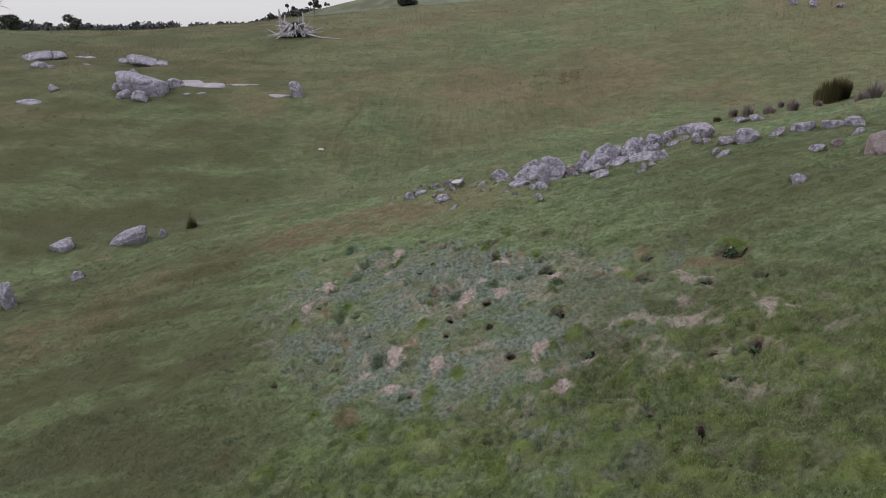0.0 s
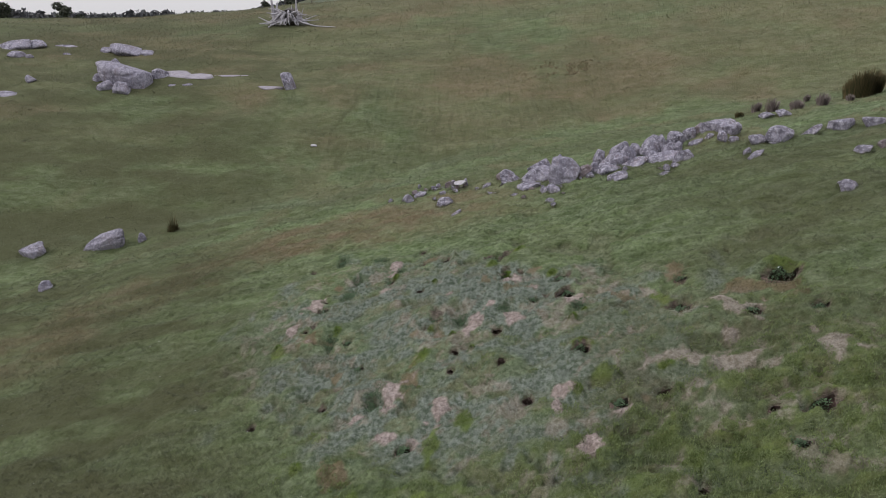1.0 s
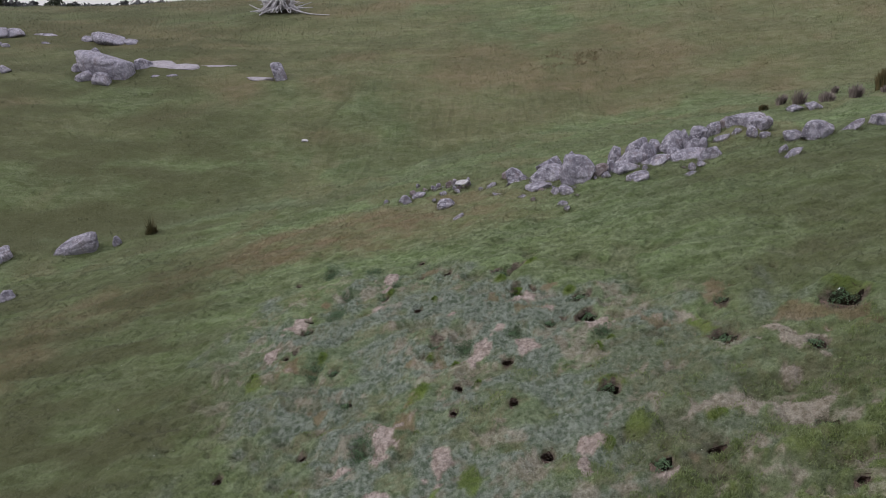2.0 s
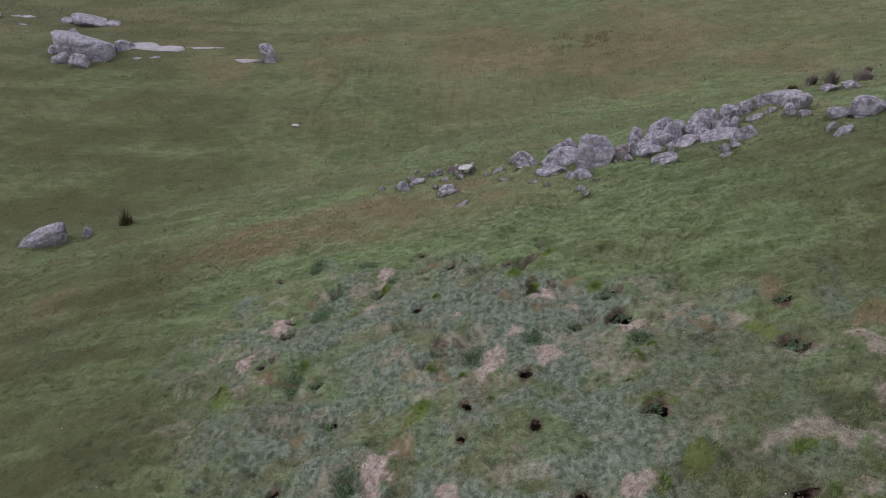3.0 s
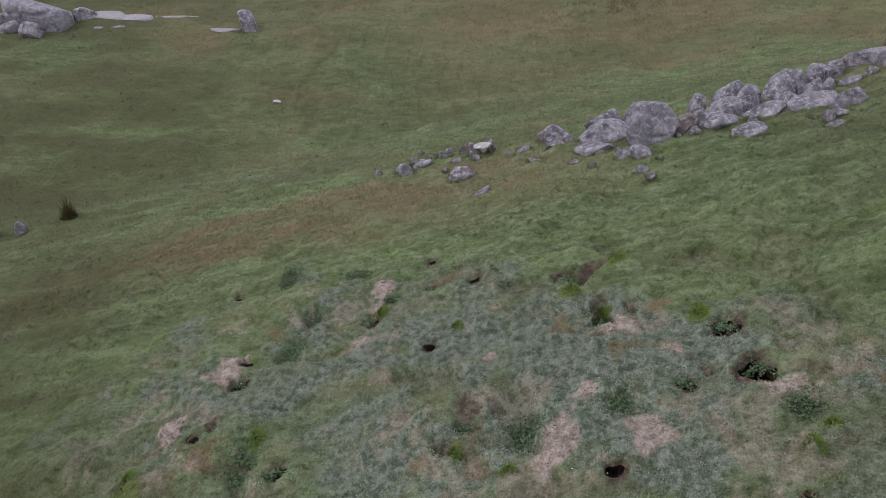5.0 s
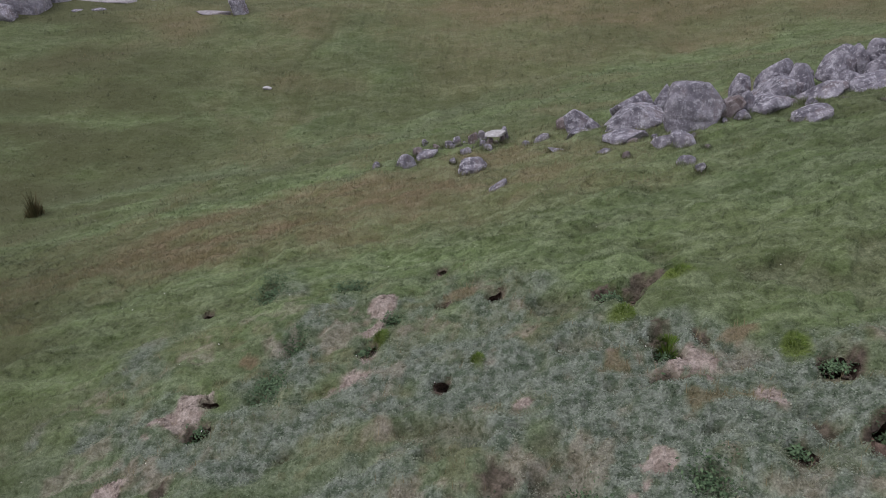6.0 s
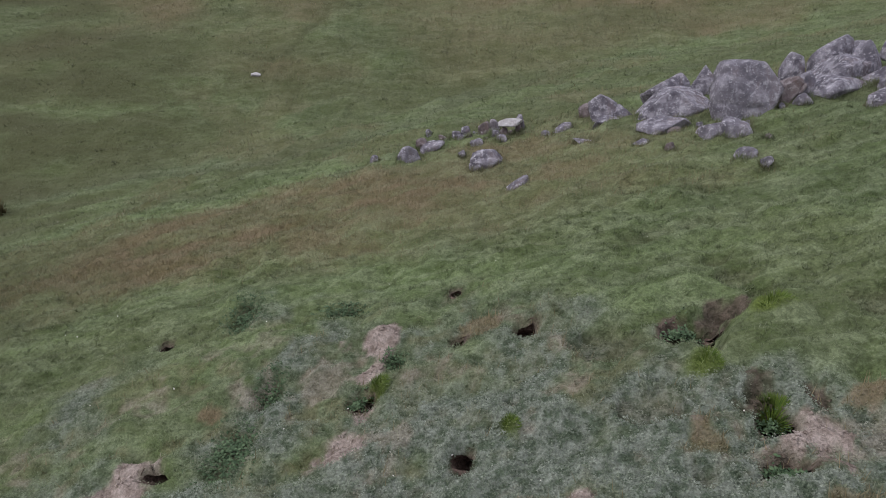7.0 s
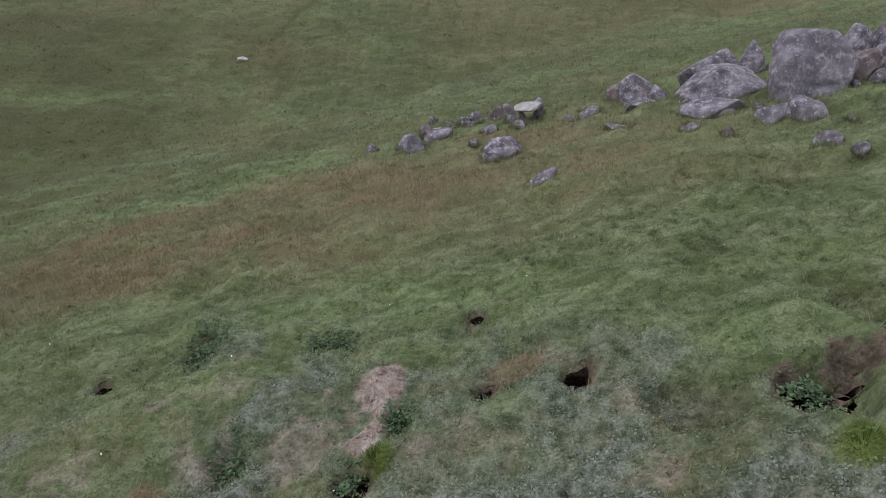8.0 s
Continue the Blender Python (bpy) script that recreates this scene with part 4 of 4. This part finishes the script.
def stump(x, y):
    rng = random.Random(77)
    base = new("uprooted_stump")
    base.location = (x, y, land_at(x, y))
    tagged(base, "bleached silver uprooted tree stump with splayed roots", "stump")
    # The trunk's dark bark colour stands in for shade amid the roots.
    limb("trunk", [(0.5, 1.6, 0.5), (0.3, 0.9, 0.62), (0.1, 0.2, 0.75), (0.0, -0.35, 0.8)], [0.5, 0.7, 0.85, 0.6], M_BARK, base, 12)
    for k in range(78):
        a = rng.uniform(0, 2 * math.pi)
        out = Vector((math.cos(a) * 1.25, math.sin(a) * 0.8 - 0.15, 0))
        high = rng.uniform(0.35, 1.15)
        reach = rng.uniform(0.9, 1.75)
        end = 0.04 if rng.uniform(0, 1) < 0.68 else rng.uniform(0.5, 1.5)
        start = out * rng.uniform(0.15, 0.6) + Vector((0, 0, high))
        pts = []
        for i in range(7):
            f = i / 6
            p = start.lerp(out * reach + Vector((0, 0, end)), f)
            p.z += 0.45 * rng.uniform(0.5, 1.0) * f * (1 - f) * 2
            pts.append(p + Vector((rng.uniform(-1, 1), rng.uniform(-1, 1), rng.uniform(-0.5, 0.5))) * 0.07 * f)
        r = rng.uniform(0.05, 0.14)
        limb("root", pts, [r * (1 - 0.8 * i / 6) for i in range(7)], M_WOOD, base, 6)
    # tall upright splinters and long fallen limbs
    for px, top, lean, r in ((-1.55, 2.5, -0.2, 0.26), (-1.2, 2.0, 0.15, 0.22), (0.75, 2.2, -0.12, 0.22), (0.2, 1.7, 0.05, 0.12), (1.35, 1.5, 0.5, 0.1)):
        pts = bent((px - lean, 0.1, 0.1), (lean * 0.5, 0, 1), top, 0.1, rng)
        limb("root", pts, [r * (1 - 0.8 * i / 6) for i in range(7)], M_WOOD, base, 8)
    for sx, way, length, r in ((0.9, (1, -0.5, 0.02), 3.8, 0.1), (0.8, (1, 0.1, 0.3), 2.0, 0.08), (-1.2, (-1, -0.3, 0.2), 1.5, 0.12), (-1.5, (-0.9, 0.3, 0.25), 1.7, 0.09), (1.0, (1, 0.4, 0.45), 1.9, 0.07), (-1.0, (-0.6, -1, 0.1), 1.2, 0.14)):
        pts = bent((sx, -0.2, 0.35), way, length, 0.1, rng)
        pts = [Vector((p.x, p.y, max(p.z - 0.3 * i / 6, 0.05) + (hill_at(x + p.x, y + p.y) - hill_at(x, y)) * 1.0)) for i, p in enumerate(pts)]
        limb("root", pts, [r * (1 - 0.7 * i / 6) for i in range(7)], M_WOOD, base, 6)


stump(-15.5, 67.0)


# ---------------------------------------------------------------- trees on the skyline
def crown_mesh(name, centres, leaf, per, mat, seed):
    """Ragged leaf clumps: many small tilted leaves scattered round each centre (x, y, z, radius)."""
    rng = np.random.default_rng(seed)
    vs = []
    for cx, cy, cz, r in centres:
        d = rand_dirs(rng, per)
        p = np.array([cx, cy, cz]) + d * (r * rng.uniform(0.3, 1.05, per) ** 0.6)[:, None] * np.array([1, 1, 0.75])
        n1 = rand_dirs(rng, per)
        n2 = np.cross(n1, rand_dirs(rng, per))
        n2 /= np.linalg.norm(n2, axis=1)[:, None]
        s = leaf * rng.uniform(0.5, 1.3, per)[:, None]
        vs.append(np.stack([p - n1 * s, p + n2 * s * 0.6, p + n1 * s, p - n2 * s * 0.6], 1).reshape(-1, 3))
    v = np.concatenate(vs)
    return mesh_of(name, v, np.arange(len(v)).reshape(-1, 4), mat, False)


def tree(x, y, top, w, label, seed, bush=False, leaf=0.25, bare=False):
    """A skyline tree: tapered trunk, limbs, and a crown in separate clumps."""
    rng = random.Random(seed)
    ground_z = hill_at(x, y)
    h = top - ground_z
    base = new("bush" if bush else "tree")
    base.location = (x, y, ground_z - 0.1)
    tagged(base, label, "bush" if bush else "tree")
    fork = h * (0.2 if bush else 0.5)
    lean = rng.uniform(-0.06, 0.06) * h
    limb("trunk", [(0, 0, 0), (lean * 0.4, 0, fork * 0.5), (lean, 0, fork)], [0.035 * h, 0.028 * h, 0.02 * h], M_BARK, base, 8)
    centres = []
    for k in range(9 if bush else 7):
        a = rng.uniform(0, 6.28)
        reach = w * 0.5 * rng.uniform(0.3, 0.85)
        z = rng.uniform(fork * (0.7 if bush else 1.05), h * 0.93)
        end = (lean + reach * math.cos(a), reach * math.sin(a), z)
        pts = [(lean, 0, fork * 0.9), (lean + reach * 0.45 * math.cos(a), reach * 0.45 * math.sin(a), (fork + z) / 2 + 0.05 * h), end]
        limb("limb", pts, [0.015 * h, 0.01 * h, 0.004 * h], M_BARK, base, 5)
        if bare:
            for _ in range(3):
                limb("limb", bent(end, (rng.uniform(-1, 1), rng.uniform(-1, 1), rng.uniform(-0.2, 0.8)), w * 0.25, 0.35, rng, 4), [0.006 * h * (1 - 0.2 * i) for i in range(5)], M_WOOD, base, 5)
        centres.append((*end, w * rng.uniform(0.14, 0.24)))
    if not bare:
        part("crown", crown_mesh("crown", centres, leaf, 130, M_LEAF, seed), base)


tree(-76.0, 140, 12.0, 6.2, "dark round-headed tree on the skyline", 601, True, 0.3)
tree(-131.0, 200, 11.6, 9.5, "broad dark tree at the edge of the woods", 609, True, 0.45)
tree(-26.2, 100, 11.7, 2.2, "small dark flat-topped tree on the brow", 602, False, 0.13)
tree(-24.1, 105, 11.3, 3.4, "dark rounded bush on the brow", 603, True, 0.2)
tree(-27.9, 120, 13.3, 2.0, "slender dark tree behind the brow", 604, False, 0.15)
tree(-41.5, 205, 16.7, 4.0, "dark open-crowned tree on the far hill", 605, False, 0.25)
tree(-39.8, 215, 16.2, 1.8, "tiny dark tree on the far hill", 606, False, 0.16)
tree(-13.7, 200, 16.7, 7.0, "low dark spreading bush on the far hill", 607, True, 0.4)
tree(-71.5, 105, 17.5, 9.0, "dead leafless tree with pale bare branches", 608, False, 0.2, True)

# woods along the far horizon
rng = np.random.default_rng(9)
centres = []
for k in range(420):
    wx = rng.uniform(-235, -52)
    wy = 238 + rng.uniform(0, 40)
    tall = (8.5 + 0.015 * (wx + 160)) * (0.82 + 0.3 * fbm(np.array([wx]), np.array([0.0]), 9.0, 2, 77)[0]) * rng.uniform(0.9, 1.05) + (1.2 if rng.uniform() > 0.95 else 0.0)
    g = hill_at(wx, wy)
    for z in np.linspace(g + 1.0, max(tall, g + 1.6), 3):
        centres.append((wx + rng.normal(0, 1.0), wy, z - 0.6, rng.uniform(1.0, 1.9)))
for k in range(26):
    centres.append((-148 + rng.normal(0, 4.0), 232 + rng.normal(0, 2), 7.6 + rng.normal(0, 1.0), 1.3))
woods = new("far_woods", crown_mesh("far_woods", centres, 0.7, 26, M_FAR, 10))
tagged(woods, "dark hazy line of woodland along the horizon", "woods", kind="stuff")


# ---------------------------------------------------------------- the sward: blades, clover, seed stalks
def strip(n, y0, y1, seed, widen=0.72, margin=1.5):
    """Random places between two lines across the valley, widening with the view."""
    r = np.random.default_rng(seed)
    y = np.sqrt(r.uniform(y0 * y0, y1 * y1, n))
    x = r.uniform(-1, 1, n) * (widen * y + margin) - 0.4
    return x, y, r


def off_mouths(x, y, factor=0.45):
    ok = np.ones(len(x), bool)
    for k, u, v in near_to(x, y, MOUTHS, 4.0 * factor):
        ok[k] &= np.hypot(u, v) > 2 * factor
    return ok


def sward(name, n, y0, y1, length, width, lean, seed, label):
    x, y, r = strip(n, y0, y1, seed)
    m = dict(zip(LAYERS, masks(x, y)))
    keep = (r.uniform(0, 1, n) > 0.93 * m["soil"] + 0.75 * m["clover"] + 0.95 * m["earth"]) & off_mouths(x, y)
    x, y = x[keep], y[keep]
    m = {k: v[keep] for k, v in m.items()}
    tuft = 0.55 + 0.9 * fbm(x, y, 0.3, 2, 71)
    size = length * tuft * (1 + 0.5 * m["moss"] + 0.35 * m["dry"] - 0.45 * m["clover"])
    ob = new(name, blades_mesh(name, np.stack([x, y, land(x, y) - 0.006], 1), size, width, lean, M_TURF, seed + 1, layers=m))
    tagged(ob, label, "grass", kind="stuff")


sward("grass", 190000, 9.0, 17.5, 0.075, 0.011, 1.2, 800, "short green pasture grass with darker tussocks")
sward("grass", 560000, 17.5, 32.0, 0.05, 0.009, 1.2, 810, "short green turf of the grazed spur")
sward("grass", 230000, 32.0, 60.0, 0.085, 0.022, 1.25, 820, "green and tawny grass across the gully")
sward("grass", 90000, 60.0, 96.0, 0.13, 0.05, 1.25, 830, "tawny green grass on the upper slope")


def grass_at_rocks(seed):
    """Longer grass that the sheep leave where stones stand in it."""
    r = np.random.default_rng(seed)
    px, py = [], []
    for cx, cy, w, deep in SET_IN:
        n = int(90 + 260 * w)
        a, out = r.uniform(0, 2 * np.pi, n), r.normal(1.0, 0.12, n)
        px.append(cx + 0.5 * w * out * np.cos(a))
        py.append(cy + 0.5 * deep * out * np.sin(a))
    x, y = np.concatenate(px), np.concatenate(py)
    m = dict(zip(LAYERS, masks(x, y)))
    m["dry"] = np.maximum(m["dry"], r.uniform(0, 0.8, len(x)) * step(0.4, 0.6, fbm(x, y, 0.6, 2, 81)))
    ob = new("grass", blades_mesh("grass", np.stack([x, y, land(x, y) - 0.01], 1), 0.14 * (0.4 + fbm(x, y, 0.3, 2, 83)), 0.012, 0.7, M_TURF, seed + 1, layers=m))
    tagged(ob, "longer tawny grass growing round the rocks", "grass", kind="stuff")


grass_at_rocks(840)


def clover(n, seed):
    r = np.random.default_rng(seed)
    far, round_ = np.sqrt(r.uniform(0, 1, n)), r.uniform(0, 2 * np.pi, n)
    u, v = 11.0 * far * np.cos(round_), 8.0 * far * np.sin(round_)
    x, y = 0.2 + 0.8 * u + 0.6 * v, 19.2 - 0.6 * u + 0.8 * v
    m = dict(zip(LAYERS, masks(x, y)))
    keep = (r.uniform(0, 1, n) < m["clover"]) & off_mouths(x, y, 0.4)
    x, y = x[keep], y[keep]
    m = {k: v[keep] for k, v in m.items()}
    k = len(x)
    a, tilt = r.uniform(0, 2 * np.pi, k), r.normal(0, 0.5, k)
    s = (0.008 * r.uniform(0.6, 1.5, k))[:, None]
    one = np.stack([np.cos(a) * np.cos(tilt), np.sin(a) * np.cos(tilt), np.sin(tilt)], 1)
    two = np.stack([-np.sin(a), np.cos(a), r.normal(0, 0.45, k)], 1)
    p = np.stack([x, y, land(x, y) + r.uniform(0.0, 0.05, k) * (0.5 + fbm(x, y, 0.3, 2, 73))], 1)
    v = np.stack([p - one * s, p + one * s + two * s, p + one * s - two * s], 1).reshape(-1, 3)
    ob = new("clover", mesh_of("clover", v, np.arange(3 * k).reshape(-1, 3), M_CLOVER, False, {q: np.repeat(c, 3) for q, c in m.items()}))
    tagged(ob, "low grey-green clover mat over the warren", "clover", kind="stuff")


clover(1500000, 850)


def seed_heads(n, y0, y1, length, width, seed, label):
    x, y, r = strip(n, y0, y1, seed)
    m = masks(x, y)
    keep = r.uniform(0, 1, n) < m[1] ** 1.5
    x, y = x[keep], y[keep]
    ob = new("dry_grass", blades_mesh("dry_grass", np.stack([x, y, land(x, y)], 1), np.full(len(x), length), width, 0.5, M_SEED, seed + 1))
    tagged(ob, label, "grass", kind="stuff")


seed_heads(260000, 17.0, 36.0, 0.13, 0.008, 870, "tall tawny seeding grass along the spur")
seed_heads(160000, 36.0, 92.0, 0.13, 0.022, 880, "tawny seeding grass patches on the far slope")


def tussocks(n, y0, y1, each, length, width, seed, label):
    """Coarser tufts that stand out of the turf."""
    x, y, r = strip(n, y0, y1, seed)
    m = dict(zip(LAYERS, masks(x, y)))
    keep = (r.uniform(0, 1, n) > m["soil"] + 0.5 * m["clover"] + m["earth"]) & (fbm(x * 0.7, y, 1.4, 3, 75) > 0.43) & off_mouths(x, y, 0.6)
    x, y = x[keep], y[keep]
    m = {k: np.repeat(v[keep], each) for k, v in m.items()}
    size = np.repeat(length * r.uniform(0.5, 1.4, len(x)), each)
    x, y = np.repeat(x, each), np.repeat(y, each)
    x, y = x + r.normal(0, 0.35, len(x)) * size, y + r.normal(0, 0.25, len(x)) * size
    ob = new("grass", blades_mesh("grass", np.stack([x, y, land(x, y) - 0.005], 1), size, width, 1.3, M_TURF, seed + 1, layers=m))
    tagged(ob, label, "grass", kind="stuff")


tussocks(22000, 9.0, 33.0, 14, 0.075, 0.011, 890, "coarse green grass tufts standing out of turf")
tussocks(3500, 33.0, 75.0, 12, 0.11, 0.024, 895, "coarse grass tufts on the far slope")


def hummocks(n, each, seed):
    """Springy rounded tussocks below the warren, bright on top; the shade of their gaps is painted on the ground."""
    r = np.random.default_rng(seed)
    x, y = r.uniform(-4.5, 12.0, n), r.uniform(9.0, 18.5, n)
    m = masks(x, y)
    keep = (r.uniform(0, 1, n) < 0.12 + 0.88 * hummocky(x, y) * step(0.35, 0.6, fbm(x, y, 1.5, 3, 79))) & (m[2] < 0.45) & (m[0] < 0.3) & off_mouths(x, y, 1.0)
    x, y = x[keep], y[keep]
    wide, high = r.uniform(0.07, 0.22, len(x)), r.uniform(0.04, 0.12, len(x))
    k = len(x) * each
    f, a = np.sqrt(r.uniform(0, 1, k)), r.uniform(0, 2 * np.pi, k)
    wide, high = np.repeat(wide, each), np.repeat(high, each)
    px, py = np.repeat(x, each) + wide * f * np.cos(a) * 1.25, np.repeat(y, each) + wide * f * np.sin(a)
    roots = np.stack([px, py, land(px, py) + high * (1 - f ** 3) - 0.01], 1)
    size = 0.5 * high + 0.035
    zero = np.zeros(k)
    layers = {"soil": zero, "dry": zero, "clover": zero, "moss": np.repeat(r.uniform(0.35, 1.0, len(x)), each), "worn": zero, "earth": zero}
    ob = new("grass", blades_mesh("grass", roots, size, 0.016, 1.2, M_TURF, seed + 1, layers=layers))
    tagged(ob, "springy yellow-green tussocks below the warren", "grass", kind="stuff")


hummocks(3900, 70, 897)


def clods(n, seed):
    """Crumbs of dug-out earth on the bare patches."""
    r = np.random.default_rng(seed)
    x, y = r.uniform(-6.5, 11.0, n), r.uniform(11.0, 27.0, n)
    m = masks(x, y)
    keep = r.uniform(0, 1, n) < np.maximum(m[0], 0.5 * m[5]) ** 2
    x, y, soft, dark = x[keep], y[keep], m[0][keep], m[5][keep]
    k = len(x)
    s = 0.03 * r.uniform(0.4, 1.0, k) ** 2
    c = np.stack([x, y, land(x, y) + 0.2 * s], 1)[:, None, :]
    d = np.array([(1, 0, 0), (-1, 0, 0), (0, 1, 0), (0, -1, 0), (0, 0, 1), (0, 0, -1)]) * 1.0
    v = c + (d[None] + r.normal(0, 0.25, (k, 6, 3))) * s[:, None, None] * np.array([1, 1, 0.7])
    tri = np.array([(0, 2, 4), (2, 1, 4), (1, 3, 4), (3, 0, 4), (2, 0, 5), (1, 2, 5), (3, 1, 5), (0, 3, 5)])
    f = (np.arange(k)[:, None, None] * 6 + tri[None]).reshape(-1, 3)
    zero = np.zeros(6 * k)
    layers = {"soil": np.repeat(soft, 6), "dry": zero, "clover": zero, "moss": zero, "worn": zero, "earth": np.repeat(dark, 6)}
    ob = new("soil_clods", mesh_of("soil_clods", v.reshape(-1, 3), f, M_GROUND, False, layers))
    tagged(ob, "crumbs of pinkish dug earth by the burrows", "soil", kind="stuff")


clods(110000, 900)


def bracken(x, y, wide, deep, n, seed):
    """A grey-brown patch of dead bracken and thistle on the far slope."""
    r = np.random.default_rng(seed)
    px, py = x + r.normal(0, 0.36 * wide, n), y + r.normal(0, 0.36 * deep, n)
    keep = fbm(px, py, 0.9, 3, 85) > 0.5
    px, py = px[keep], py[keep]
    ob = new("dead_bracken", blades_mesh("dead_bracken", np.stack([px, py, land(px, py) - 0.02], 1), np.full(len(px), 0.16), 0.04, 1.1, M_SEED, seed + 1))
    tagged(ob, "grey-brown patch of dead bracken in the pasture", "bracken", kind="stuff")


bracken(8.1, 52.8, 5.0, 2.4, 4200, 905)


def daisies(n, seed):
    """Tiny white flower heads in the turf."""
    x, y, r = strip(n, 13.0, 34.0, seed)
    p = np.stack([x, y, land(x, y) + 0.05], 1)
    a = r.uniform(0, 2 * np.pi, n)
    s = (0.007 * r.uniform(0.6, 1.6, n))[:, None]
    one, two = np.stack([np.cos(a), np.sin(a), r.normal(0, 0.4, n)], 1) * s, np.stack([-np.sin(a), np.cos(a), r.normal(0, 0.4, n)], 1) * s
    v = np.stack([p - one, p - two, p + one, p + two], 1).reshape(-1, 3)
    ob = new("daisies", mesh_of("daisies", v, np.arange(4 * n).reshape(-1, 4), plain_island("petals", (0.62, 0.6, 0.55), (0.8, 0.79, 0.76)), False))
    tagged(ob, "tiny white flower heads scattered in turf", "flowers", kind="stuff")


daisies(300, 910)
